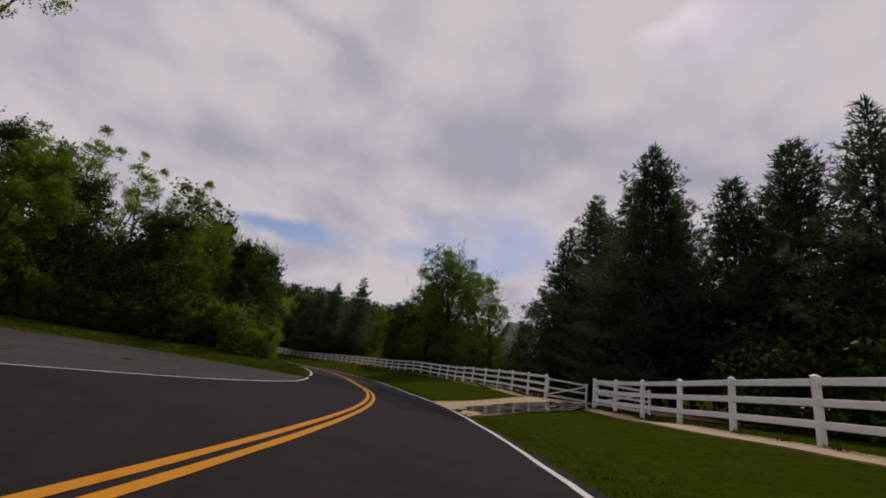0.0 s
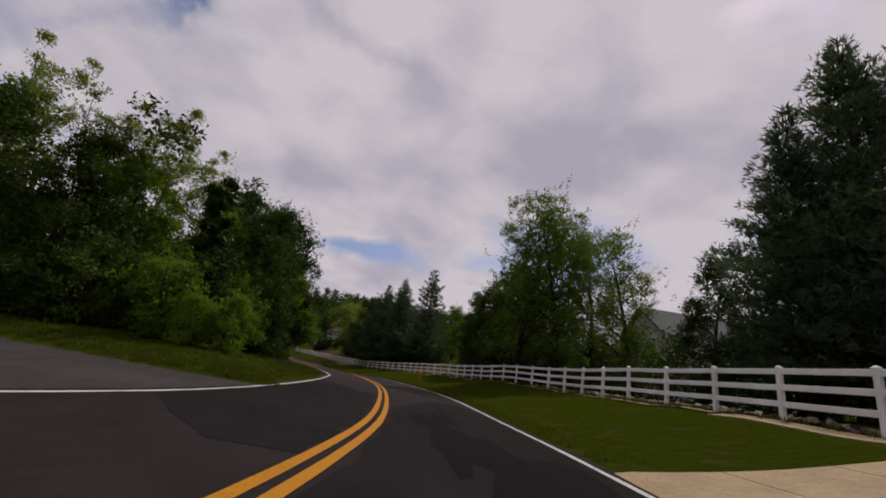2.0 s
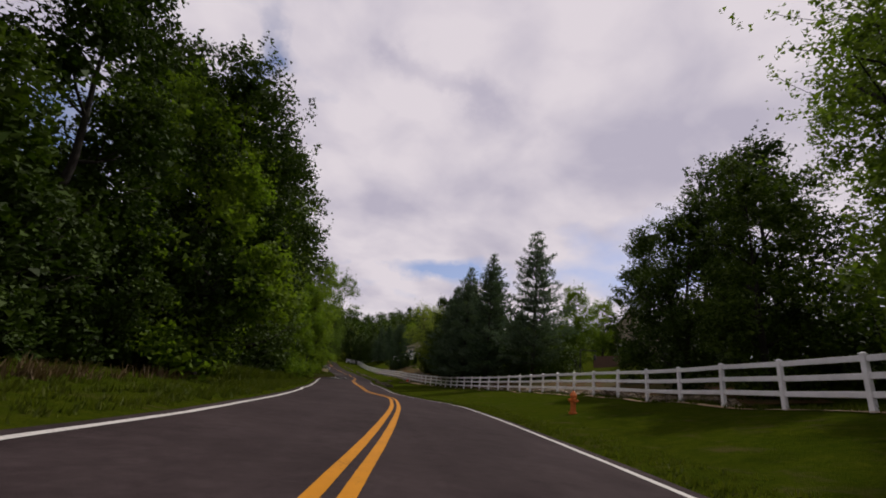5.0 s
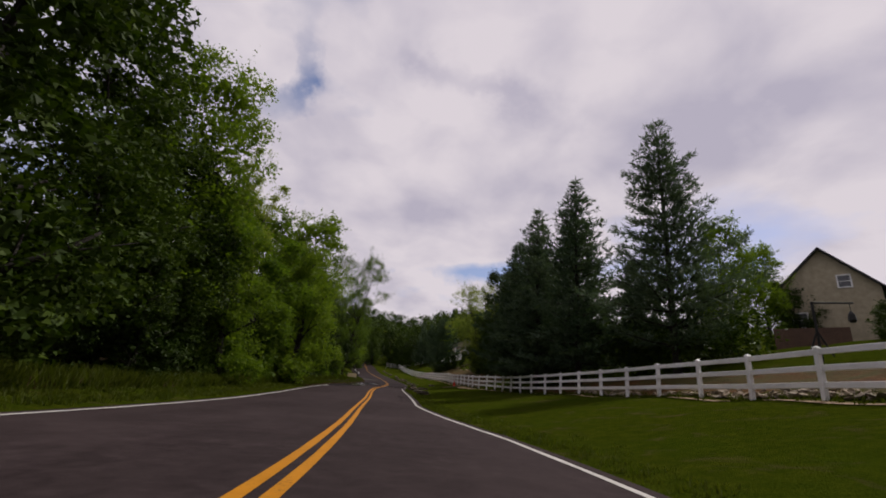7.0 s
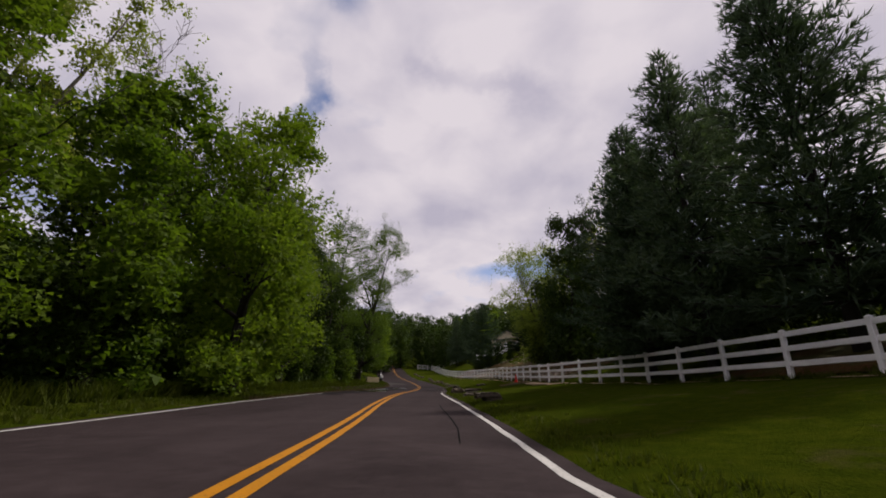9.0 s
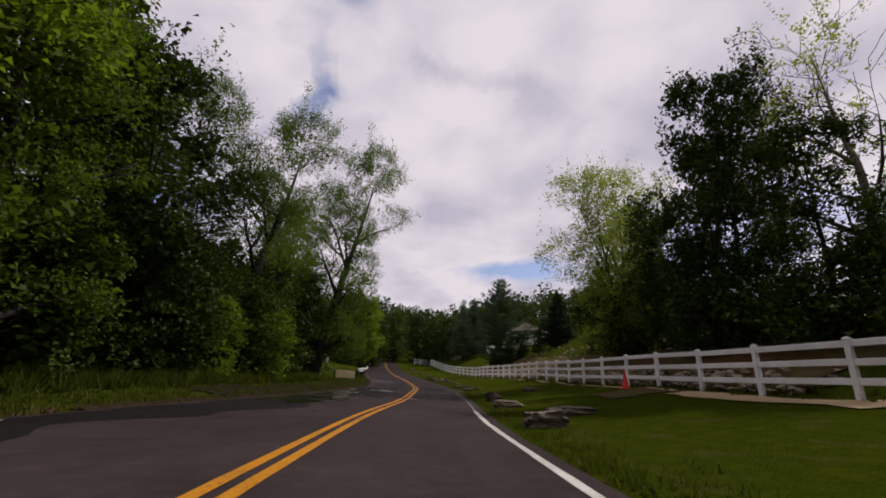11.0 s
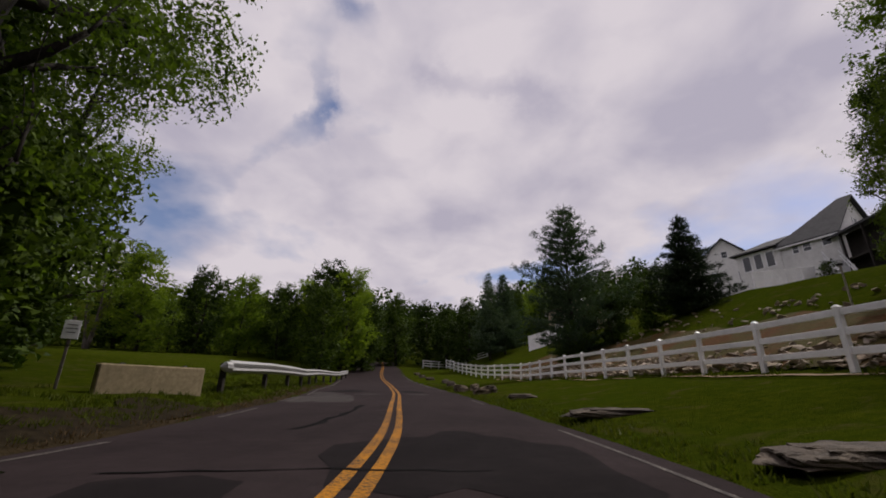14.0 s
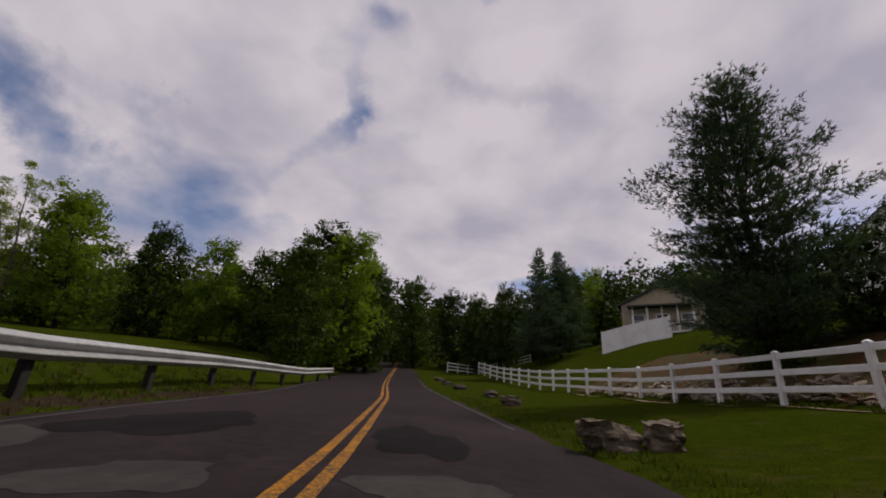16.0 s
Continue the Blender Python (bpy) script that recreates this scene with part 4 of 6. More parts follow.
for x, y, sc in ((5.2, 130.6, 1.2), (4.6, 127.5, 1.3), (3.4, 133.4, 1.4), (4.4, 131.8, 1.5), (4.2, 129.0, 1.7), (1.6, 136.5, 1.3), (2.5, 131.5, 1.8), (5.6, 124.5, 1.1), (5.0, 121.0, 1.1), (4.6, 117.0, 1.2), (-1.0, 141.5, 1.3), (-2.6, 144.5, 1.3), (-4.0, 147.5, 1.3), (0.4, 138.0, 1.4), (0.6, 133.0, 1.8), (-1.0, 137.0, 1.7), (4.4, 136.8, 1.5), (3.6, 138.6, 1.6), (2.4, 139.6, 1.7), (2.6, 137.2, 1.9), (1.0, 140.5, 1.6), (2.0, 141.6, 1.3), (0.2, 143.4, 1.6), (1.4, 142.9, 1.2)):
    put(BUSH_D, "shrub", x, y, sc, rnd.uniform(0, 360), "dark leafy shrub at the leaning trees' feet", "shrub", "undergrowth along the wood")
for x, y, sc in ((6.3, 125.8, 1.05), (5.4, 122.0, 1.0)):
    put(BUSH, "shrub", x, y, sc, rnd.uniform(0, 360), "tall shrub with fresh hanging leaves by the road", "shrub", "undergrowth along the wood")
for i in range(24):
    y = 62 + i * 2.6
    x, yy = spot(y, -8.6 - rnd.uniform(0, 2.5))
    put(rnd.choice((BUSH, BUSH_D, BUSH_D) if y > 102 else (BUSH_D,)), "shrub", x, yy, rnd.uniform(0.7, 1.25), rnd.uniform(0, 360), "leafy green shrub at the wood's edge", "shrub", "undergrowth along the wood")
put(OAK_D, "tree", 1.2, 135.0, 0.75, 80, "dark dense tree behind the leaning ones", group="wood along the road")
put(OAK_D, "tree", 2.2, 138.0, 9.0 / 12, 20, "dark dense tree behind the leaning ones", group="wood along the road")
put(OAK_D, "tree", -0.6, 142.6, 9.5 / 12, 140, "dark dense tree behind the leaning ones", group="wood along the road")
put(OAK_N, "tree", -3.4, 147.6, 1.0, 80, "leafy green tree past the concrete barrier", group="wood along the road")
for x, y, h, turn in ((5.5, 136.7, 21.0, 340), (3.0, 127.0, 18.5, 10), (-1.5, 123.0, 16.5, 340), (0.8, 138.5, 16.0, 30)):
    put(COTTON, "tree", x, y, h / 18, turn, "leaning tree with dark trunk and pale drooping twigs", group="wood along the road", wide=0.8 if y > 136 else 0.95)
put(VINE, "tree", 4.9, 135.8, 0.70, 40, "ivy-clad dark stem beside the leaning tree", group="wood along the road")
# trees behind the fence
for x, y, kind, h in ((26.1, 15.7, PINE_N, 19.1), (28.0, 20.0, PINE, 12.5), (29.5, 12.0, PINE_C, 16.5), (31.8, 28.4, PINE, 16.6), (33.4, 26.3, PINE_N, 20.5), (35.8, 24.0, PINE_B, 21.0), (30.5, 22.5, PINE_C, 14), (31.5, 17.0, PINE, 17), (38.5, 29.0, PINE_C, 16), (28, 8, PINE_C, 17), (33, 11, PINE_B, 17), (36, 20, PINE, 18), (25, 4, PINE, 16), (31, 2, PINE_C, 17)):
    put(kind, "pine_tree", x, y, h / {PINE: 16, PINE_B: 17, PINE_C: 15, PINE_N: 16}[kind], rnd.uniform(0, 360), "tall dark green pine behind the white fence", "pine tree", "pines beside the driveway")
for x, y, kind, h in ((29.8, 44.8, OAK_N, 16.4), (28.8, 49.4, OAK_N, 17.0), (34.0, 41.5, OAK_N, 13.0), (33.0, 53.0, OAK_N, 17), (31.0, 57.5, OAK_B, 10.0), (37.0, 49.0, OAK_N, 15), (39.0, 33.0, OAK_F, 13),
                      (33.6, 34.6, OAK_B, 10), (41, 31, OAK_F, 15), (31, 62, OAK_B, 10), (35, 60, OAK, 14), (33, 68, OAK_B, 11), (40, 71, OAK, 13)):
    put(kind, "tree", x, y, h / {OAK: 16, OAK_N: 17, MAPLE: 15, OAK_B: 15, OAK_F: 16}[kind], rnd.uniform(0, 360), "broad green tree behind the white fence", group="trees behind the fence")
for x, y, kind, h in ((33.6, 88.8, PINE_B, 17.8), (30.2, 95.8, PINE, 17.0), (28.3, 100.5, PINE, 16.5), (33.4, 93.0, PINE_C, 8.5), (27.4, 104.0, PINE_C, 14.5), (33, 104, PINE_B, 17), (31, 110, SPRUCE, 15)):
    put(kind, "pine_tree", x, y, h / {PINE: 16, PINE_B: 17, PINE_C: 15, SPRUCE: 16}[kind], rnd.uniform(0, 360), "dense green pine behind the white fence", "pine tree", "pines behind the fence")
for x, y, h, wide in ((28.8, 124.0, 15.2, 0.80), (30.8, 119.5, 9.0, 1.0), (32.0, 126.5, 11.5, 1.0), (30.0, 128.5, 8.0, 1.1)):
    put(OAK_D, "tree", x, y, h / 12, rnd.uniform(0, 360), "dark dense tree behind the white fence", group="trees behind the fence", wide=wide)
put(OAK_D, "tree", 33.6, 147.6, 8.0 / 12, 200, "dark dense tree on the bank below the house", group="trees behind the fence")
put(OAK_N, "tree", 30.2, 146.0, 8.0 / 17, 30, "young green tree on the bank above the fence", group="trees behind the fence", wide=0.85)
put(OAK_N, "tree", 33.2, 144.4, 15.0 / 17, 120, "green tree on the bank beside the spreading one", group="trees behind the fence", wide=1.1)
put(ELM, "tree", 28.8, 133.6, 14.6 / 16, 40, "spreading tree with many stems and pale spring leaves", group="trees behind the fence", wide=1.0)
for x, y, sc in ((29.5, 138.5, 1.3), (31.5, 136.5, 1.5), (28.0, 133.0, 1.2), (30.0, 131.0, 1.4), (30.5, 141.0, 1.3), (32.5, 140.0, 1.6), (33.5, 143.0, 1.3)):
    put(BUSH_D, "shrub", x, y, sc, rnd.uniform(0, 360), "dark leafy shrub on the bank below the trees", "shrub", "shrubs on the bank")
for x, y, kind, h in ((42.0, 95.5, MAPLE, 10.5), (46.5, 96.5, MAPLE, 10.0), (38.5, 92.5, MAPLE_B, 6.0), (49.2, 96.2, OAK_D, 6.5), (59.5, 103.5, MAPLE, 9.0), (41.0, 83.0, BUSH_D, 1.9), (43.5, 84.5, BUSH_D, 1.7)):
    put(kind, "tree", x, y, h / {MAPLE: 15, MAPLE_B: 13, OAK_D: 12, BUSH_D: 4.2}[kind], rnd.uniform(0, 360), "round dark shrub on the bank below the boards" if kind == BUSH_D else "young green tree beside the tan house", group="trees by the tan house")
put(PINE_W, "pine_tree", 23.8, 167.0, 13.1 / 16, 10, "single bluish green pine with open branches", "pine tree", "pines behind the fence", wide=0.98)
for x, y, sc in ((23.2, 166.2, 0.8), (25.2, 168.0, 0.95), (26.8, 165.8, 0.9), (28.6, 163.5, 0.8)):
    put(BUSH_D, "shrub", x, y, sc, rnd.uniform(0, 360), "dark shrub at the pine's foot on the bank", "shrub", "shrubs on the bank")
put(BARE, "tree", 33.0, 119.5, 1.0, 70, "bare grey tree with few leaves behind the evergreens", group="trees behind the fence")
put(CEDAR, "cedar_tree", 31.2, 162.2, 7.4 / 11, 0, "dark conical cedar on the clay bank", "evergreen tree", "evergreens behind the fence", wide=1.3)
put(BUSH_D, "shrub", 47.4, 169.3, 0.5, 30, "round dark shrub on the lawn below the house", "shrub", "shrubs below the house")
for x, y, kind, h in ((19.3, 198.0, PINE, 13.5), (21.8, 200.0, PINE_C, 13), (16, 206, OAK_F, 11), (24, 206, OAK_F, 11), (27, 214, MAPLE_F, 11), (12, 214, OAK_F, 12), (30.5, 222, MAPLE_F, 14)):
    put(kind, "tree", x, y, h / {PINE: 16, PINE_C: 15, OAK_F: 16, MAPLE_F: 15}[kind], rnd.uniform(0, 360), "dark green tree on the slope above the road", group="trees on the rise")
# the field and its trees on the left, past the barrier
for x, y, kind, h in ((-1.0, 188.5, MAPLE_F, 14.5), (-4.5, 193.0, OAK_F, 15), (-1.5, 182, OAK_F, 10), (0.2, 196, OAK_F, 12), (-7.5, 196.5, MAPLE_F, 13), (-12, 194, OAK_F, 11), (-17, 192, MAPLE_F, 12), (-22, 190, OAK_F, 12),
                      (-27, 186, MAPLE_F, 13), (-32, 184, BIRCH, 15), (-38, 180, OAK_F, 14), (-44, 178, MAPLE_F, 15), (-50, 172, OAK_F, 14), (-56, 168, BIRCH, 17), (-62, 162, OAK_F, 15), (-35, 192, OAK_F, 15), (-48, 186, MAPLE_F, 16), (-3, 204, OAK_F, 14), (-10, 206, MAPLE_F, 14), (3, 212, OAK_F, 13), (8, 220, OAK_F, 13)):
    put(kind, "tree", x, y, h / {BIRCH: 17, OAK_F: 16, MAPLE_F: 15}[kind], rnd.uniform(0, 360), "green tree in the row beyond the field", group="trees beyond the field", wide=1.1)
for p in PROTOS:
    retire(p)


def wood_mass(name, spots, seed, mat, label, per=420, size=0.36):
    """A stretch of distant wood that nobody could count: stems and foliage in two meshes under one thing."""
    per = int(per * 1.7)
    rng = np.random.default_rng(seed)
    cards, stems = [], Soup()
    for x, y, h, r in spots:
        z = on_land(x, y)
        n = 9
        u = rng.uniform(0.08, 0.97, n)
        w = np.sin(np.pi * np.clip(u * 0.85 + 0.12, 0, 1)) ** 0.6
        c = np.stack([x + rng.normal(size=n) * r * 0.45 * w, y + rng.normal(size=n) * r * 0.45 * w, z + h * u], 1)
        cards.append(leaf_quads(rng, c, r * 0.55 * (0.5 + 0.6 * w), per, size, 0.85))
        stems.add(*tube([(x, y, z - 0.3), (x + rng.normal() * 0.4, y, z + h * 0.7)], [h * 0.013, h * 0.004], 5))
    root = tagged(new(name), label, "woods", kind="stuff")
    quads("foliage", np.concatenate(cards), mat, root)
    stems.ob("stems", BARK, root)
    return root


rw = random.Random(9)
wood_mass("far_wood", [(x + rw.uniform(-3, 3), 214 + k * 9 + abs(x - 5) * 0.02 + rw.uniform(-3, 3), rw.uniform(8, 11.5), rw.uniform(3.0, 4.5)) for k in range(4) for x in range(-75, 95, 5) if not (k == 0 and -4 < x - 3 < 8)], 71, LEAF_DEEP, "wooded green hillside closing the view up the road")
wood_mass("far_wood", [(x + rw.uniform(-4, 4), 258 + k * 38 + rw.uniform(-9, 9), rw.uniform(10, 15), rw.uniform(4.5, 7.0)) for k in range(8) for x in range(-220, 260, 11)], 72, LEAF_DEEP, "wooded green hillside closing the view up the road", 160, 0.7)
wood_mass("deep_wood", [(x + rw.uniform(-2, 2), y + rw.uniform(-2, 2), rw.uniform(9, 15), rw.uniform(2.8, 4.2)) for x, y in [(road_x(y) - o, y) for o in (19, 24, 30) for y in range(18, 136, 5)] if not (y < 48 and x > -16) and y > 41], 73, LEAF_DEEP, "dim depth of the green wood beside the road", 720, 0.20)
wood_mass("deep_wood", [(x + rw.uniform(-2, 2), y + rw.uniform(-2, 2), rw.uniform(7, 13), rw.uniform(2.8, 4.0)) for x, y in [(fence_x(y) + o, y) for o in (13, 19, 26) for y in range(-6, 124, 5)] if not (60 < y < 116 and x > fence_x(y) + 8) and not 32 < y < 56], 74, LEAF_DEEP, "dim depth of the green wood behind the fence", 620, 0.21)
wood_mass("far_wood", [(-70 - rw.uniform(0, 60), y + rw.uniform(-4, 4), rw.uniform(12, 17), rw.uniform(4.0, 5.5)) for y in range(120, 215, 5)], 75, LEAF_DEEP, "green wood at the far side of the field", 300, 0.45)
wood_mass("field_wood", [(-3 - k * 3.2 + rw.uniform(-1, 1), 203 - k * 1.0 + o + rw.uniform(-2, 2), rw.uniform(7, 11), rw.uniform(2.6, 3.6)) for k in range(22) for o in (0, 5)], 79, LEAF_MID, "thick green trees along the field's far edge", 420, 0.26)
wood_mass("far_wood", [(x + rw.uniform(-5, 5), -45 - rw.uniform(0, 30), rw.uniform(12, 17), rw.uniform(4.0, 5.5)) for x in range(-110, 100, 8)], 76, LEAF_DEEP, "green wood behind the bend", 200, 0.6)
wood_mass("far_wood", [(95 + rw.uniform(0, 50), y + rw.uniform(-4, 4), rw.uniform(11, 15), rw.uniform(4.0, 5.5)) for y in range(-40, 215, 8)], 78, LEAF_DEEP, "green wood on the rise behind the houses", 220, 0.55)
wood_mass("undergrowth", [(fence_x(y) + o + rw.uniform(-1, 1), y + rw.uniform(-1, 1), rw.uniform(2.5, 5.0), rw.uniform(1.8, 2.6)) for o in (9, 12.5) for y in np.arange(-14, 60, 2.2) if not 8 < y < 17] + [(36 + rw.uniform(-1, 1), y, 4.5, 2.4) for y in np.arange(-10, 24, 2.0)], 81, LEAF_DEEP, "dark undergrowth below the pines and trees", 520, 0.13)
wood_mass("undergrowth", [(*spot(y, -(o + rw.uniform(-1, 1))), rw.uniform(2.5, 5.0), rw.uniform(1.8, 2.6)) for o in (14, 17.5) for y in np.arange(42, 136, 2.4)] + [(x, float(bay_far(x)) + 6.5 + rw.uniform(0, 2), rw.uniform(2.5, 5.0), 2.2) for x in np.arange(-22, 5, 1.6)], 82, LEAF_DEEP, "dark undergrowth inside the wood", 520, 0.13)
wood_mass("undergrowth", [(fence_x(y) + o + rw.uniform(-1, 1), y + rw.uniform(-1, 1), rw.uniform(2.5, 4.5), rw.uniform(1.8, 2.6)) for o in (5.5, 8.0) for y in np.arange(88, 126, 2.0)] + [(fence_x(y) + o + rw.uniform(-1, 1), y, rw.uniform(3.0, 5.0), 2.4) for o in (8.0, 11.0, 14.0) for y in np.arange(54, 72, 2.0)], 83, LEAF_DEEP, "dark undergrowth below the evergreens", 520, 0.13)


# ---- driveway, paths and banks ----
def sheet(name, rows, material, parent=None, lift=0.03, thick=0.0):
    """A surface laid on the land from rows of (x, y)."""
    vs, fs = [], []
    n = len(rows[0])
    for row in rows:
        for x, y in row:
            vs.append((x, y, on_land(x, y) + lift))
    for i in range(len(rows) - 1):
        for k in range(n - 1):
            fs.append((i * n + k, i * n + k + 1, (i + 1) * n + k + 1, (i + 1) * n + k))
    if thick:
        o = len(vs)
        vs += [(x, y, z - thick) for x, y, z in vs]
        m = len(rows)
        rim = [k for k in range(n)] + [i * n + n - 1 for i in range(1, m)] + [(m - 1) * n + k for k in range(n - 2, -1, -1)] + [i * n for i in range(m - 2, 0, -1)]
        for a, b in zip(rim, rim[1:] + rim[:1]):
            fs.append((b, a, a + o, b + o))
    return mesh_ob(name, vs, fs, material, parent)


def bilinear(c, u, v):
    a, b, d, e = (np.array(p) for p in c)
    return tuple((a * (1 - u) + b * u) * (1 - v) + (d * (1 - u) + e * u) * v)


def driveway():
    root = tagged(new("driveway"), "tan concrete driveway slabs, wet in places", "driveway", kind="structure")
    near, far = spot(14.6, 3.75), spot(22.7, 3.75)
    spans = [((near[0], near[1]), (18.75, 13.9), (far[0], far[1]), (19.85, 19.0), 4), ((18.75, 13.9), (30.0, 8.6), (19.85, 19.0), (31.0, 13.6), 4)]
    for a, b, c, d, n in spans:
        for i in range(n):
            for j in range(2):
                g = 0.006
                rows = [[bilinear((a, b, c, d), (i + g + (1 - 2 * g) * p / 5) / n, (j + g + (1 - 2 * g) * q / 4) / 2) for p in range(6)] for q in range(5)]
                sheet("slab", rows, CONCRETE, root, 0.035, 0.12)
    return root


driveway()
walkway = tagged(new("walkway"), "narrow tan concrete walkway along the fence", "walkway", kind="structure")
for y0, y1, w in ((-1.5, 14.0, 1.15), (19.4, 26.0, 0.9)):
    for k in range(int((y1 - y0) / 1.5)):
        ya, yb = y0 + k * 1.5, y0 + k * 1.5 + 1.48
        sheet("slab", [[(fence_x(y) - 0.10 - w * (1 - q / 2), y + 0.25 * (1 - q / 2)) for q in range(3)] for y in np.linspace(ya, yb, 4)], CONCRETE, walkway, 0.03, 0.10)
edging = sheet("gravel_edging", [[(fence_x(y) - 0.55 - 0.12 * noise.noise((y, 0, 0)), y), (fence_x(y) - 0.15 + 0.1 * noise.noise((y, 5, 0)), y)] for y in np.arange(26.0, 176.0, 0.7)], CONCRETE, None, 0.025)
tagged(edging, "thin pale gravel edging at the foot of the fence", "edging", kind="structure")
for y0, y1, a, b in ((56.0, 100.0, 0.25, 4.5), (116.0, 178.0, 0.25, 5.8), (20.5, 50.0, 0.25, 3.0)):
    clay = sheet("clay_bank", [[(fence_x(y) + a + (b - a) * q / 8 + (0.9 * noise.noise((y * 0.35, q, 2)) if q == 8 else 0), y) for q in range(9)] for y in np.arange(y0, y1, 0.7)], SOIL if y0 > 50 else LITTER, None, 0.06)
    tagged(clay, "bare reddish clay bank behind the fence" if y0 > 50 else "dark stony soil behind the fence", "bank", kind="structure")
for y0, y1, a, b in ((40.0, 60.0, 9.4, 26.0), (60.0, 132.0, 8.6, 26.0)):
    floor = sheet("wood_floor", [[spot(y, -(a + (b - a) * q / 8 + (1.0 * noise.noise((y * 0.3, q, 4)) if q == 0 else 0))) for q in range(9)] for y in np.arange(y0, y1, 0.9)], LITTER, None, 0.05)
    tagged(floor, "brown leaf litter on the wood's floor", "wood floor", kind="structure")
verge = sheet("dirt_verge", [[spot(y, left_edge(y) - 0.25 - q * (0.22 + 0.22 * noise.noise((y * 0.5, 1, 1)))) for q in range(3)] for y in np.arange(112.0, 168.0, 0.6)], LITTER, None, 0.035)
# wet mud, its tone taken down further for the shade of the trees
mud = sheet("mud_patch", [[spot(y, left_edge(y) - 0.55 - q * (0.42 + 0.3 * noise.noise((y * 0.45, 4, q * 0.6)) * min(1, (y - 117) / 3, (144 - y) / 3))) for q in range(5)] for y in np.arange(118.0, 143.5, 0.5)], SHADED_MUD, None, 0.04)
tagged(mud, "wet mud and dead leaves beside the road, darkened for tree shade", "mud", kind="structure")
tagged(verge, "muddy gravel verge along the road's edge", "verge", kind="structure")


# ---- patches, cracks and puddles on the road ----
def blot(name, y, d, ly, ld, material, seed, lift, label, category, n=22, rag=0.35):
    """An irregular flat patch on the road, ly metres along and ld across."""
    rr = random.Random(seed)
    ph = [rr.uniform(0, 6.28) for _ in range(4)]
    ring = []
    for k in range(n):
        w = 2 * math.pi * k / n
        r = 1 + rag * (0.5 * math.sin(2 * w + ph[0]) + 0.35 * math.sin(3 * w + ph[1]) + 0.3 * math.sin(5 * w + ph[2]) + 0.2 * math.sin(9 * w + ph[3]))
        ring.append((y + ly / 2 * r * math.sin(w), d + ld / 2 * r * math.cos(w)))
    vs = [(*spot(y, d), float(road_z(y)) + lift)]
    vs += [(*spot(yy, dd), float(road_z(yy)) + lift) for yy, dd in ring]
    vs += [(*spot(y + (yy - y) * 0.55, d + (dd - d) * 0.55), float(road_z(y + (yy - y) * 0.55)) + lift) for yy, dd in ring]
    fs = [(0, n + 1 + k, n + 1 + (k + 1) % n) for k in range(n)] + [(n + 1 + k, 1 + k, 1 + (k + 1) % n, n + 1 + (k + 1) % n) for k in range(n)]
    ob = mesh_ob(name, vs, fs, material)
    return tagged(ob, label, category, kind="structure")


fresh = strip("road_patch", np.arange(20.5, 35.2, 0.35), lambda y: left_edge(y) * min(1.0, 0.35 + (y - 20.5) * 0.22) + 0.15, lambda y: -0.25 - 0.55 * max(0, y - 31.5), 0.0042, ASPHALT_PATCH, 4, 0.0, 0.5)
tagged(fresh, "dark fresh asphalt laid over the lane", "road patch", kind="structure")
fresh = strip("road_patch", np.arange(13.0, 33.0, 0.35), lambda y: 0.28 + 0.16 * max(0, 18 - y) + 0.3 * max(0, y - 28), lambda y: right_edge(y) - 0.12 - 0.25 * max(0, y - 30), 0.0042, ASPHALT_PATCH, 4, 0.0, 0.35)
tagged(fresh, "dark damp asphalt in the lane below the driveway", "road patch", kind="structure")
wet = strip("wet_patch", np.arange(107.0, 136.5, 0.45), lambda y: left_edge(y) - 0.1, lambda y: -2.9 + 0.5 * math.sin(y * 0.5) + 0.3 * math.sin(y * 1.7) + 0.03 * (y - 107) + 0.12 * min(max(0, y - 122), 6) - 0.5 * max(0, y - 133), 0.0043, ASPHALT_PATCH, 4, 0.0, 0.3)
tagged(wet, "dark damp asphalt along the road's edge", "wet patch", kind="structure")
for k, (y, d, ly, ld) in enumerate(((16.8, 2.5, 7.0, 1.5), (21.5, 2.2, 6.0, 1.3), (24.5, 1.3, 4.6, 0.9), (27.5, 1.7, 4.0, 0.6))):
    blot("wet_patch", y, d, ly, ld, TAR, 40 + k, 0.0056, "black wet streak on the asphalt", "wet patch", 30, 0.7)
for k, (y, d, ly, ld) in enumerate(((121.0, -3.3, 9.0, 2.3), (124.2, -1.8, 1.0, 1.6), (123.6, 0.9, 0.45, 2.5), (125.6, 1.6, 0.5, 0.8), (131.0, -2.0, 3.4, 1.5), (128.0, -3.6, 7.0, 1.4), (135.0, -3.2, 2.0, 0.6))):
    blot("puddle", y, d, ly, ld, WET, 60 + k, 0.0058, "shallow puddle of rain water on the asphalt", "puddle")
for k, (y, d, ly, ld) in enumerate(((134.8, -1.5, 2.2, 1.6), (137.0, 1.0, 4.5, 2.6), (127.5, -1.0, 1.2, 1.5), (129.5, 1.2, 1.0, 1.3), (156.6, -2.6, 3.0, 2.2), (156.0, 0.9, 3.0, 1.2))):
    blot("road_patch", y, d, ly, ld, ASPHALT_PATCH, 70 + k, 0.0040, "dark mended patch in the worn asphalt", "road patch")
for k, (y, d, ly, ld) in enumerate(((149.5, -2.9, 7.0, 2.4), (153.6, -3.4, 3.0, 1.7), (153.2, -1.3, 1.3, 1.1), (153.2, 1.0, 1.1, 1.2))):
    blot("road_patch", y, d, ly, ld, ASPHALT_OLD, 80 + k, 0.0034, "pale worn patch in the old asphalt", "road patch")


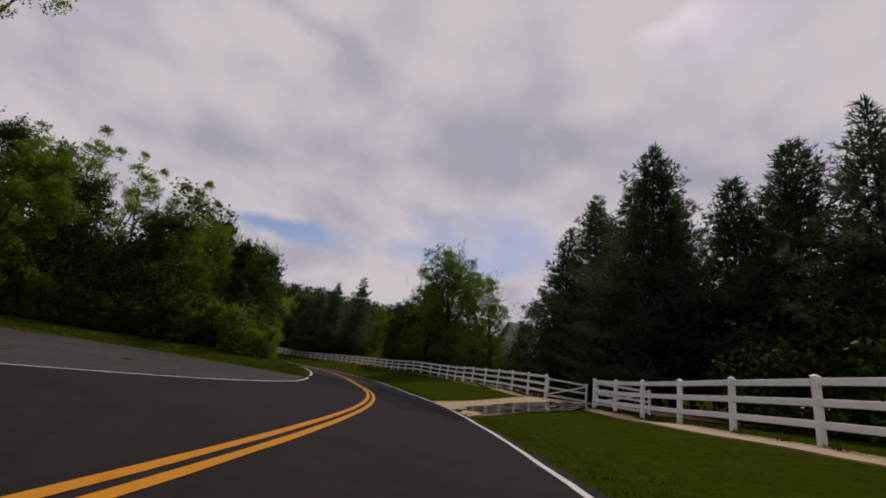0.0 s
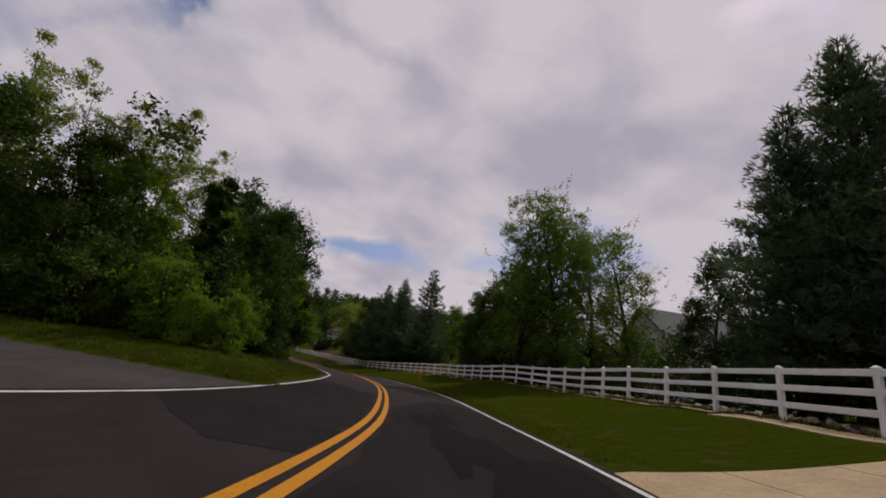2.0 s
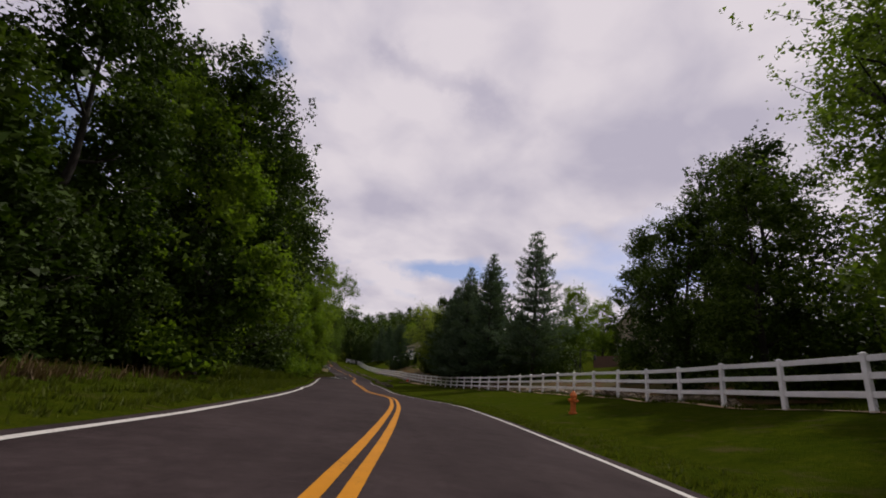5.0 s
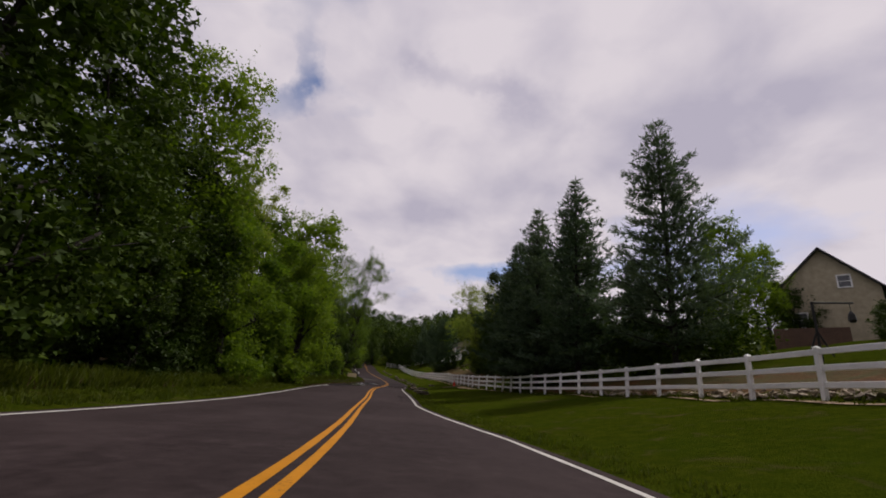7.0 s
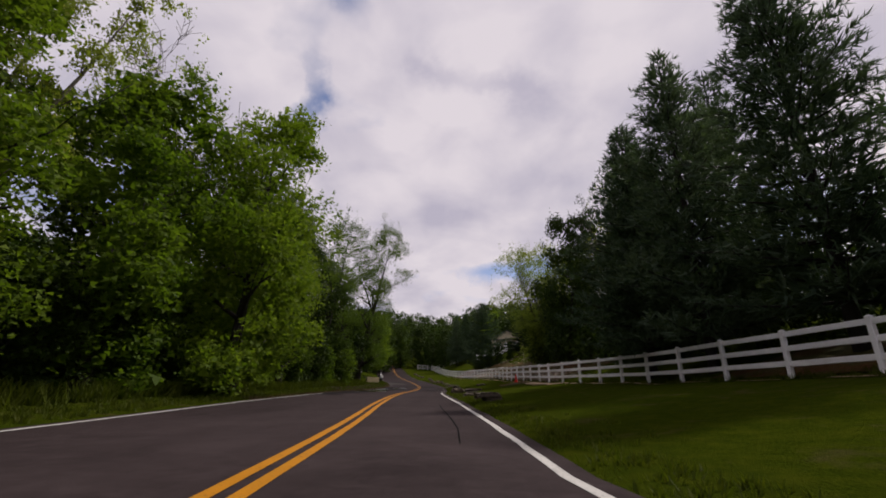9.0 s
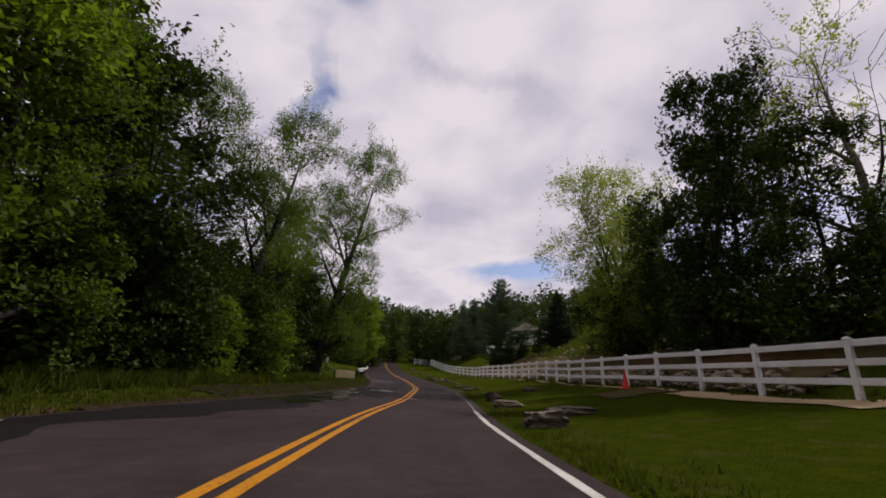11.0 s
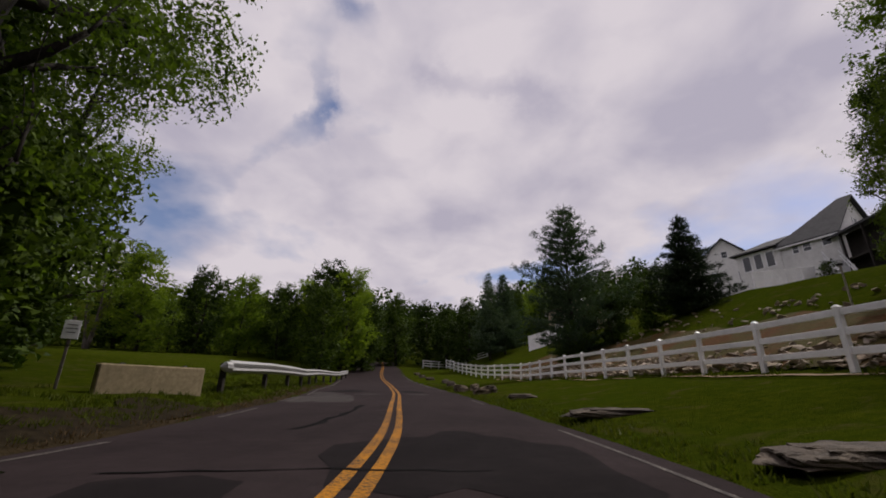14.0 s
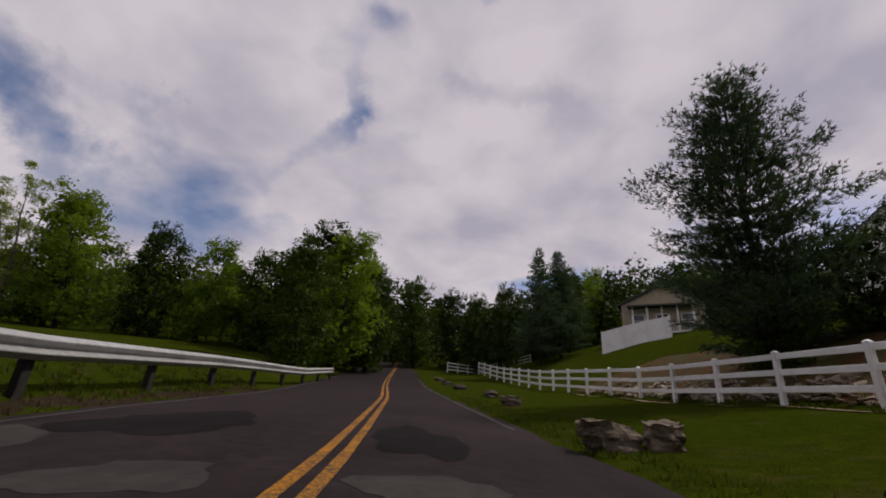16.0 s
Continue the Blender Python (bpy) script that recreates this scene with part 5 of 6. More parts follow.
def crack(points, width, seed):
    rr = random.Random(seed)
    rows = []
    for (y0, d0), (y1, d1) in zip(points, points[1:]):
        for k in range(6):
            t = k / 6
            rows.append((y0 + (y1 - y0) * t + rr.uniform(-0.05, 0.05), d0 + (d1 - d0) * t + rr.uniform(-0.07, 0.07), width * rr.uniform(0.4, 1.5)))
    vs, fs = [], []
    for y, d, w in rows:
        z = float(road_z(y)) + 0.0062
        vs += [(*spot(y - w * 0.4, d - w / 2), z), (*spot(y + w * 0.4, d + w / 2), z)]
    for i in range(len(rows) - 1):
        fs.append((2 * i, 2 * i + 1, 2 * i + 3, 2 * i + 2))
    tagged(mesh_ob("tar_crack", vs, fs, TAR), "crack in the road filled with black tar", "crack", "tar-filled cracks", "structure")


for k, (pts, w) in enumerate((([(139.5, -1.5), (142.5, -1.1), (146.0, -1.0)], 0.16), ([(136.1, -2.2), (136.3, -0.3), (136.2, 1.4)], 0.09), ([(127.0, 0.8), (129.5, 1.0)], 0.12), ([(125.5, -2.0), (125.8, -0.2)], 0.12),
                              ([(144.0, 1.3), (144.2, 2.0)], 0.22), ([(150.2, 0.3), (150.4, 1.6)], 0.10), ([(131.0, 0.5), (131.1, 1.5)], 0.12), ([(122.5, -1.8), (122.6, 0.2)], 0.1), ([(34, 1.8), (41, 2.3)], 0.05), ([(88, 1.9), (99, 2.2)], 0.04))):
    crack(pts, w, 90 + k)
wet_drive = sheet("wet_patch", [[bilinear((spot(15.0, 3.6), (21.5, 12.4), spot(19.0, 3.75), (22.2, 16.5)), u + 0.02 * math.sin(9 * v + u * 5), v) for u in np.linspace(0.0, 1.0, 12)] for v in np.linspace(0.0, 1.0, 8)], WET_CONCRETE, None, 0.041)
tagged(wet_drive, "sheet of water shining on the driveway", "puddle", kind="structure")


# ---- stones ----
def stone_mesh(name, seed, n=14, flat=0.7, material=ROCK, layered=False):
    rr = random.Random(seed)
    bm = bmesh.new()
    if layered:
        bmesh.ops.create_cube(bm, size=1.42)
        bmesh.ops.subdivide_edges(bm, edges=bm.edges[:], cuts=8, use_grid_fill=True)
        sx, sy = rr.uniform(-0.25, 0.25), rr.uniform(-0.25, 0.25)
        for v in bm.verts:
            p = v.co.copy()
            q = p.lerp(p.normalized() * 0.78, 0.42)
            big = noise.noise(p * 1.3 + Vector((seed, 0, 0)))
            mid = noise.noise(p * 3.1 + Vector((seed, 5, 0)))
            small = noise.noise(p * 8.0 + Vector((0, seed, 0)))
            side = Vector((p.x, p.y, 0))
            shelf = math.copysign(1, math.sin((p.z + 0.25 * big) * 9.0)) * 0.045
            q = q * (1 + 0.22 * big + 0.12 * mid + 0.05 * small) + side.normalized() * shelf * min(1.0, side.length)
            q.x += sx * q.z
            q.y += sy * q.z
            v.co = Vector((q.x, q.y, (q.z + (0.10 * mid + 0.05 * small if p.z > 0.6 else 0)) * flat))
        bmesh.ops.triangulate(bm, faces=bm.faces[:])
        me = bpy.data.meshes.new(name)
        bm.to_mesh(me)
        bm.free()
        me.materials.append(material)
        return me
    for _ in range(n):
        v = Vector((rr.gauss(0, 1), rr.gauss(0, 1), rr.gauss(0, 1))).normalized()
        v = Vector((max(-0.72, min(0.72, v.x)), max(-0.72, min(0.72, v.y)), max(-0.7, min(0.7, v.z)) * flat))
        bm.verts.new(v * rr.uniform(0.85, 1.1))
    bmesh.ops.convex_hull(bm, input=bm.verts)
    loose = [v for v in bm.verts if not v.link_faces]
    bmesh.ops.delete(bm, geom=loose, context="VERTS")
    me = bpy.data.meshes.new(name)
    bm.to_mesh(me)
    bm.free()
    me.materials.append(material)
    return me


BOULDERS_PALE = [stone_mesh("boulder", 300 + k, 16, (0.55, 0.75, 0.45)[k % 3], ROCK_PALE, True) for k in range(6)]
BOULDERS = [stone_mesh("boulder", 300 + k, 16, (0.55, 0.75, 0.45)[k % 3], ROCK, True) for k in range(6)]


def boulder(x, y, w, l, h, turn, k, label):
    ob = new("boulder", (BOULDERS_PALE if "tan" in label or "layered" in label else BOULDERS)[k % 6])
    flat = (0.55, 0.75, 0.45)[k % 3]
    ob.matrix_world = pose(x, y, on_land(x, y) + h * 0.26, 3 * (k % 3) - 3, 2 * (k % 4) - 3, turn) @ Matrix.Diagonal((w / 1.75, l / 1.75, h / (1.6 * flat), 1))
    tagged(ob, label, "boulder", "boulders along the verge")


for args in ((17.8, 112.3, 0.95, 0.75, 0.40, 10, 0, "large layered limestone boulder on the grass"), (19.0, 114.6, 1.4, 0.8, 0.28, 15, 2, "flat limestone slab on the grass"),
             (17.95, 118.5, 1.15, 0.75, 0.34, 5, 5, "flat tan limestone slab on the lawn"), (17.98, 123.2, 0.72, 0.6, 0.50, 20, 3, "squarish grey boulder on the lawn"),
             (17.9, 136.2, 1.5, 0.7, 0.20, 10, 2, "flat stone slab sunk in the grass"), (16.95, 134.8, 1.3, 0.6, 0.20, 60, 5, "flat stone slab sunk in the grass"), (17.5, 141.0, 1.9, 0.7, 0.20, 8, 2, "long dark stone slab on the lawn"),
             (16.7, 147.7, 1.1, 0.6, 0.22, 0, 5, "flat stone slab sunk in the grass"), (15.55, 152.7, 0.85, 0.6, 0.42, 30, 0, "layered limestone boulder beside the road"), (16.05, 153.0, 0.6, 0.55, 0.46, 70, 4, "dark boulder leaning on another"),
             (14.65, 156.3, 0.9, 0.6, 0.48, 20, 3, "layered limestone boulder beside the road"), (15.35, 156.3, 0.75, 0.55, 0.46, 80, 0, "layered limestone boulder beside the road"), (13.9, 165.8, 0.8, 0.6, 0.45, 15, 1, "squarish dark boulder beside the road"),
             (13.3, 171.5, 1.9, 0.6, 0.40, 100, 2, "long dark boulder beside the road"), (11.5, 178.5, 1.1, 0.6, 0.42, 40, 4, "dark boulder beside the road"), (10.2, 184.0, 1.0, 0.6, 0.40, 0, 3, "dark boulder beside the road"), (9.0, 190.0, 1.0, 0.7, 0.40, 50, 1, "dark boulder beside the road"),
             (18.9, 99.6, 0.9, 0.6, 0.45, 10, 4, "dark boulder beside the road"), (18.6, 101.4, 0.8, 0.5, 0.35, 60, 0, "dark boulder beside the road"), (18.4, 105.5, 0.9, 0.5, 0.28, 30, 2, "flat stone slab sunk in the grass"), (20.5, 127.5, 1.0, 0.6, 0.25, 0, 5, "flat stone slab sunk in the grass")):
    boulder(*args)

STONES = [stone_mesh("stone", 400 + k, 9, 0.6, RIPRAP) for k in range(8)]
bed = tagged(new("stone_bed"), "bed of broken pale limestone at the bank's foot", "stone bed", kind="structure")
rs = random.Random(21)
placed = []
for k in range(280):
    y = rs.uniform(118.0, 168.0)
    x = fence_x(y) + abs(rs.gauss(0.15, 0.85)) + 0.2
    placed.append((x, y, rs.uniform(0.16, 0.34)))
for x, y, s in placed:
    ob = new("stone", STONES[rs.randrange(8)])
    ob.parent = bed
    ob.matrix_world = pose(x, y, on_land(x, y) + s * 0.25 + 0.06, rs.uniform(-25, 25), rs.uniform(-25, 25), rs.uniform(0, 360)) @ Matrix.Diagonal((s, s * rs.uniform(0.6, 1.0), s * rs.uniform(0.6, 1.0), 1))


def rubble(spots, label):
    soup = Soup()
    shapes = [([v.co.copy() for v in me.vertices], [tuple(p.vertices) for p in me.polygons]) for me in STONES]
    for x, y, s in spots:
        vs, fs = shapes[rs.randrange(8)]
        m = pose(x, y, on_land(x, y) + s * 0.2 + 0.05, rs.uniform(-30, 30), rs.uniform(-30, 30), rs.uniform(0, 360)) @ Matrix.Diagonal((s, s * rs.uniform(0.6, 1), s * rs.uniform(0.55, 1), 1))
        soup.add([m @ v for v in vs], fs)
    tagged(soup.ob("rubble", RIPRAP), label, "rubble", kind="stuff")


more = [(lambda y: (fence_x(y) + abs(rs.gauss(0.1, 0.9)) + 0.15, y, rs.uniform(0.10, 0.26)))(rs.uniform(115, 176)) for _ in range(1500)]
more += [(lambda y: (fence_x(y) + rs.uniform(5.5, 9.0), y, rs.uniform(0.10, 0.30)))(rs.uniform(122, 165)) for _ in range(170)]
rubble(more, "loose pale rubble stones on the clay bank")
rubble([(lambda y: (fence_x(y) + abs(rs.gauss(0.2, 0.5)) + 0.1, y, rs.uniform(0.09, 0.24)))(rs.choice((rs.uniform(20.5, 44), rs.uniform(56, 92), rs.uniform(56, 80)))) for _ in range(900)], "loose pale rubble stones at the foot of the fence")


# ---- roadside furniture ----
def barrier():
    root = thing("concrete_barrier", Matrix.Identity(4), "weathered tan concrete barrier block in the grass", "barrier")
    a, b = Vector((6.0, 142.0)), Vector((7.35, 144.0))
    d = b - a
    place = Matrix.Translation((*((a + b) / 2), on_land(6.7, 143.0))) @ Matrix.Rotation(math.atan2(d.y, d.x), 4, "Z")
    part("block", box_bm(d.length, 0.30, 0.90, 0.025, (0, 0, 0.19)), BARRIER, root).matrix_world = place
    for s in (-1, 1):
        loop = part("lifting_loop", box_bm(0.12, 0.03, 0.05, 0.01, (s * d.length * 0.3, 0, 0.655)), BLACK, root, "rusty iron lifting loop")
        loop.matrix_world = place


def guardrail():
    root = thing("guardrail", Matrix.Identity(4), "long galvanized steel guardrail on dark posts beside the road", "guardrail")
    line = [(7.4, 145.1), (7.0, 150.0), (5.9, 156.0), (4.2, 164.0), (3.0, 173.0), (1.9, 181.0)]
    pts = along([(x, y, on_land(x, y)) for x, y in line], 3.8)
    prof = [(0.0, 0.58), (0.10, 0.665), (0.10, 0.685), (0.0, 0.765), (0.0, 0.785), (0.10, 0.87), (0.10, 0.89), (0.0, 0.97)]
    for i, (p, q) in enumerate(zip(pts, pts[1:])):
        d = Vector((q[0] - p[0], q[1] - p[1], 0)).normalized()
        side = Vector((d.y, -d.x, 0))
        vs, fs = [], []
        for o in (0.004, -0.012):
            for e in (p, q):
                for u, z in prof:
                    vs.append(Vector(e) + side * (u + 0.09 + o) + Vector((0, 0, z)))
        n = len(prof)
        for k in range(n - 1):
            fs.append((k, k + 1, n + k + 1, n + k))
            fs.append((2 * n + k + 1, 2 * n + k, 3 * n + k, 3 * n + k + 1))
        fs += [(0, n, 3 * n, 2 * n), (n - 1, 3 * n - 1, 4 * n - 1, 2 * n - 1)]
        mesh_ob("beam", vs, fs, STEEL, root)
    for p in pts:
        bm = box_bm(0.15, 0.15, 1.14, 0.01, (p[0] - 0.06, p[1], p[2] + 0.31))
        part("post", bm, CREOSOTE, root, "dark tarred wooden post")
    e = pts[0]
    vs, fs = tube([(e[0] - 0.02, e[1] - 0.28, e[2] + 0.76), (e[0] + 0.10, e[1] - 0.22, e[2] + 0.76), (e[0] + 0.12, e[1], e[2] + 0.76)], [0.03, 0.15, 0.16], 8)
    mesh_ob("end_terminal", vs, fs, STEEL, root, "rounded steel end piece")


def road_sign():
    x, y = 5.2, 141.9
    z = on_land(x, y)
    root = thing("road_sign", pose(x, y, z, 0, 0, 38), "small white rectangular sign on a thin post", "sign")
    bm = box_bm(0.06, 0.05, 1.75, 0.008, (0, 0, 0.80))
    part("post", bm, WOOD_POST, root, "dark metal sign post")
    bm = box_bm(0.32, 0.02, 0.44, 0.004, (0, -0.04, 1.36))
    plate = part("plate", bm, SIGN_WHITE, root, "white sign plate")
    for k, w in ((0.11, 0.20), (0.02, 0.23), (-0.07, 0.17)):
        bm = box_bm(w, 0.004, 0.02, 0.0, (0, -0.053, 1.36 + k))
        part("text_bar", bm, SIGN_INK, plate)


def cone():
    x, y = 23.2, 121.4
    root = thing("traffic_cone", pose(x, y, on_land(x, y)), "bright orange-red traffic cone on the bare soil", "traffic cone")
    bm = box_bm(0.36, 0.36, 0.04, 0.01, (0, 0, 0.05))
    part("base", bm, ORANGE, root)
    bm = bmesh.new()
    bmesh.ops.create_cone(bm, cap_ends=True, segments=20, radius1=0.14, radius2=0.025, depth=0.68, matrix=Matrix.Translation((0, 0, 0.40)))
    part("body", bm, ORANGE, root, smooth=False)


def hydrant(x, y):
    root = thing("fire_hydrant", pose(x, y, on_land(x, y)), "orange fire hydrant on the lawn before the fence", "hydrant")
    vs, fs = tube([(0, 0, -0.05), (0, 0, 0.06), (0, 0, 0.07), (0, 0, 0.60), (0, 0, 0.61), (0, 0, 0.66), (0, 0, 0.76), (0, 0, 0.82)], [0.16, 0.16, 0.105, 0.10, 0.14, 0.13, 0.08, 0.03], 14)
    mesh_ob("barrel", vs, fs, HYDRANT_RED, root)
    for a, r in ((0, 0.055), (180, 0.055), (270, 0.075)):
        w = radians(a)
        vs, fs = tube([(0.08 * math.cos(w), 0.08 * math.sin(w), 0.48), (0.19 * math.cos(w), 0.19 * math.sin(w), 0.48)], [r, r], 10)
        mesh_ob("outlet", vs, fs, HYDRANT_RED, root)
    vs, fs = tube([(0, 0, 0.81), (0, 0, 0.88)], [0.03, 0.03], 5)
    mesh_ob("nut", vs, fs, BLACK, root, "dark operating nut")


def bird_feeder(x, y, h):
    root = thing("bird_feeder", pose(x, y, on_land(x, y)), "small dark bird feeder on a thin grey wooden post", "bird feeder")
    part("pole", box_bm(0.055, 0.055, h + 0.3, 0.01, (0, 0, h / 2 - 0.15)), WOOD_PALE, root)
    part("box", box_bm(0.14, 0.13, 0.08, 0.01, (0, 0, h + 0.03)), BLACK, root)
    bm = bmesh.new()
    bmesh.ops.create_cone(bm, cap_ends=True, segments=4, radius1=0.15, radius2=0.02, depth=0.06, matrix=Matrix.Translation((0, 0, h + 0.09)) @ Matrix.Rotation(radians(45), 4, "Z"))
    part("roof", bm, SHINGLE, root, "small dark roof")


barrier()
guardrail()
road_sign()
cone()
hydrant(23.3, 58.4)
bird_feeder(28.4, 147.2, 1.6)


# ---- houses ----
def house(x, y, z, turn, w, d, wall_h, roof_h, walls, label, windows=(), eave=0.45, base=3.0, hip=0.0):
    """A gabled house: ridge along its own x, cut back by hip at its far end. windows: (face, offset, height, width, tall), face n, s, e or w."""
    root = thing("house", pose(x, y, z, 0, 0, turn), label, "house", "houses on the rise")
    bm = box_bm(w, d, wall_h + base, 0.0, (0, 0, (wall_h - base) / 2))
    part("wall", bm, walls, root)
    for s in (-1, 1) if not hip else (-1,):
        vs = [(s * w / 2, -d / 2, wall_h), (s * w / 2, d / 2, wall_h), (s * w / 2, 0, wall_h + roof_h), (s * (w / 2 - 0.2), -d / 2, wall_h), (s * (w / 2 - 0.2), d / 2, wall_h), (s * (w / 2 - 0.2), 0, wall_h + roof_h)]
        mesh_ob("gable", vs, [(0, 1, 2), (3, 5, 4), (0, 2, 5, 3), (1, 4, 5, 2), (0, 3, 4, 1)], walls, root)
    slope = roof_h / (d / 2)
    for s in (-1, 1):
        e = w / 2 + eave
        low, ly = wall_h - eave * slope, s * (d / 2 + eave)
        vs = [(-e, 0, wall_h + roof_h + 0.02), (e - hip, 0, wall_h + roof_h + 0.02), (e, ly, low + 0.02), (-e, ly, low + 0.02)]
        vs += [(vx, vy, vz + 0.16) for vx, vy, vz in vs]
        mesh_ob("roof", vs, [(0, 1, 2, 3), (4, 7, 6, 5), (0, 4, 5, 1), (1, 5, 6, 2), (2, 6, 7, 3), (3, 7, 4, 0)], SHINGLE, root, "grey shingle roof")
        mesh_ob("fascia", [(-e, ly, low - 0.14), (e, ly, low - 0.14), (e, ly, low + 0.05), (-e, ly, low + 0.05), (-e, ly - s * 0.04, low - 0.14), (e, ly - s * 0.04, low - 0.14), (e, ly - s * 0.04, low + 0.05), (-e, ly - s * 0.04, low + 0.05)],
                [(0, 1, 2, 3), (4, 7, 6, 5), (0, 4, 5, 1), (3, 2, 6, 7)], SIGN_WHITE, root)
    if hip:
        ends = [(e, -d / 2 - eave, low + 0.02), (e, d / 2 + eave, low + 0.02), (e - hip, 0, wall_h + roof_h + 0.02)]
        ends += [(x0, y0, z0 + 0.16) for x0, y0, z0 in ends]
        mesh_ob("roof", ends, [(0, 2, 1), (3, 4, 5), (0, 1, 4, 3)], SHINGLE, root, "hipped end of the grey roof")
    for face, off, h, ww, hh in windows:
        if face in "ns":
            m = Matrix.Translation((off, (d / 2) * (1 if face == "n" else -1), h)) @ Matrix.Rotation(radians(180 if face == "n" else 0), 4, "Z")
        else:
            m = Matrix.Translation(((w / 2) * (1 if face == "e" else -1), off, h)) @ Matrix.Rotation(radians(90 if face == "e" else -90), 4, "Z")
        bm = box_bm(ww + 0.2, 0.08, 0.1, 0, (0, -0.02, hh / 2 + 0.05))
        box_bm(ww + 0.2, 0.08, 0.1, 0, (0, -0.02, -hh / 2 - 0.05), bm)
        box_bm(0.1, 0.08, hh, 0, (ww / 2 + 0.05, -0.02, 0), bm)
        box_bm(0.1, 0.08, hh, 0, (-ww / 2 - 0.05, -0.02, 0), bm)
        box_bm(ww, 0.05, 0.05, 0, (0, -0.015, 0), bm)
        win = part("window", bm, SIGN_WHITE, root)
        win.matrix_local = m
        part("pane", box_bm(ww, 0.03, hh, 0, (0, 0.003, 0)), GLASS, win)
    return root


house(50.0, 47.0, 3.0, -20, 14, 9, 5.0, 3.0, SIDING, "grey-white house with dark roof behind the trees", (("w", -2, 3.6, 1.2, 1.4), ("w", 2, 3.6, 1.2, 1.4), ("s", -3, 3.6, 1.2, 1.4)))
house(54.6, 98.8, 6.9, 42, 11, 6.4, 4.0, 3.4, SIDING_TAN, "tan house with steep gable above the clay bank", (("w", 1.9, 1.6, 0.9, 1.1), ("w", -1.2, 4.6, 0.7, 0.9)))
home = house(56.3, 178.2, 14.6, 115.5, 5.4, 9, 3.3, 4.6, SIDING, "white single-storey house with dark grey roof and shaded porch", (("n", 1.2, 2.3, 0.55, 0.75), ("n", 0.1, 2.3, 0.7, 0.8), ("n", -1.7, 2.5, 0.75, 1.0), ("w", 0.0, 4.8, 0.8, 1.0)), hip=5.0)


def house_wings(root):
    """The sunroom with three tall windows at one end and the open porch at the other."""
    part("sunroom_wall", box_bm(4.8, 6.0, 6.2, 0.0, (5.1, 1.62, 0.1)), SIDING, root)
    lo, hi, up = 3.2, 4.9, 0.16
    vs = [(2.7, -1.9, lo), (8.0, -1.9, lo), (8.0, 5.2, lo), (2.7, 5.2, lo), (2.7, 1.6, hi), (5.2, 1.6, hi)]
    vs += [(x, y, z + up) for x, y, z in vs]
    fs = [(0, 1, 5, 4), (1, 2, 5), (2, 3, 4, 5), (0, 4, 3), (0, 6, 7, 1), (1, 7, 8, 2), (2, 8, 9, 3), (3, 9, 10, 4), (4, 10, 6, 0), (6, 10, 11, 7), (7, 11, 8), (8, 11, 10, 9)]
    mesh_ob("sunroom_roof", vs, fs, SHINGLE, root, "grey hipped shingle roof")
    for x in (6.4, 5.1, 3.8):
        bm = box_bm(1.0, 0.08, 0.1, 0, (0, -0.02, 0.9))
        box_bm(1.0, 0.08, 0.1, 0, (0, -0.02, -0.9), bm)
        for k in (-0.45, 0.45):
            box_bm(0.1, 0.08, 1.7, 0, (k, -0.02, 0), bm)
        win = part("window", bm, SIGN_WHITE, root)
        win.matrix_local = Matrix.Translation((x, 4.62, 2.0)) @ Matrix.Rotation(math.pi, 4, "Z")
        part("pane", box_bm(0.8, 0.03, 1.7, 0, (0, 0.003, 0)), GLASS, win)
    m = Matrix.Translation((-2.0, 4.7, 0)) @ Matrix.Rotation(radians(146.8), 4, "Z")
    vs = [(-0.3, -0.3, 2.35), (10.5, -0.3, 2.35), (10.5, 5.4, 4.0), (-0.3, 5.4, 4.0)]
    vs += [(x, y, z + 0.2) for x, y, z in vs]
    roof = mesh_ob("porch_roof", vs, [(0, 3, 2, 1), (4, 5, 6, 7), (0, 1, 5, 4), (1, 2, 6, 5), (2, 3, 7, 6), (3, 0, 4, 7)], SHINGLE, root, "grey porch roof, dark beneath")
    roof.matrix_local = m
    for x in (1.6, 4.4, 7.2, 10.0):
        part("porch_post", box_bm(0.16, 0.16, 5.6, 0.01, (x, 0.0, -0.4)), CREOSOTE, root).matrix_local = m
    part("porch_floor", box_bm(10.4, 5.0, 0.2, 0.0, (5.2, 2.7, -0.2)), CREOSOTE, root).matrix_local = m
    # Added dark screen stands in for the deep shade under the porch roof.
    part("porch_wall", box_bm(10.4, 0.16, 5.6, 0.0, (5.4, 1.5, -0.1)), CREOSOTE, root, "dark screen in place of the deep shade under the porch").matrix_local = m


house_wings(home)


def stairs(x, y, z, turn):
    """White wooden garden stairs that climb to the house, with handrails."""
    root = thing("garden_stairs", pose(x, y, z, 0, 0, turn), "white wooden stairs with handrails below the house", "stairs")
    for k in range(17):
        part("step", box_bm(1.2, 0.27, 0.06, 0.004, (0, 0.25 * k, 0.19 * k)), SIGN_WHITE, root)
    for sx in (-0.62, 0.62):
        for h in (0.45, 0.95):
            rail = part("handrail", box_bm(0.08, 5.2, 0.09, 0.004), SIGN_WHITE, root)
            rail.matrix_local = Matrix.Translation((sx, 2.0, 1.55 + h)) @ Matrix.Rotation(radians(37), 4, "X")
        for k in range(5):
            part("baluster", box_bm(0.09, 0.09, 1.2, 0.004, (sx, 1.0 * k, 0.45 + 0.76 * k)), SIGN_WHITE, root)


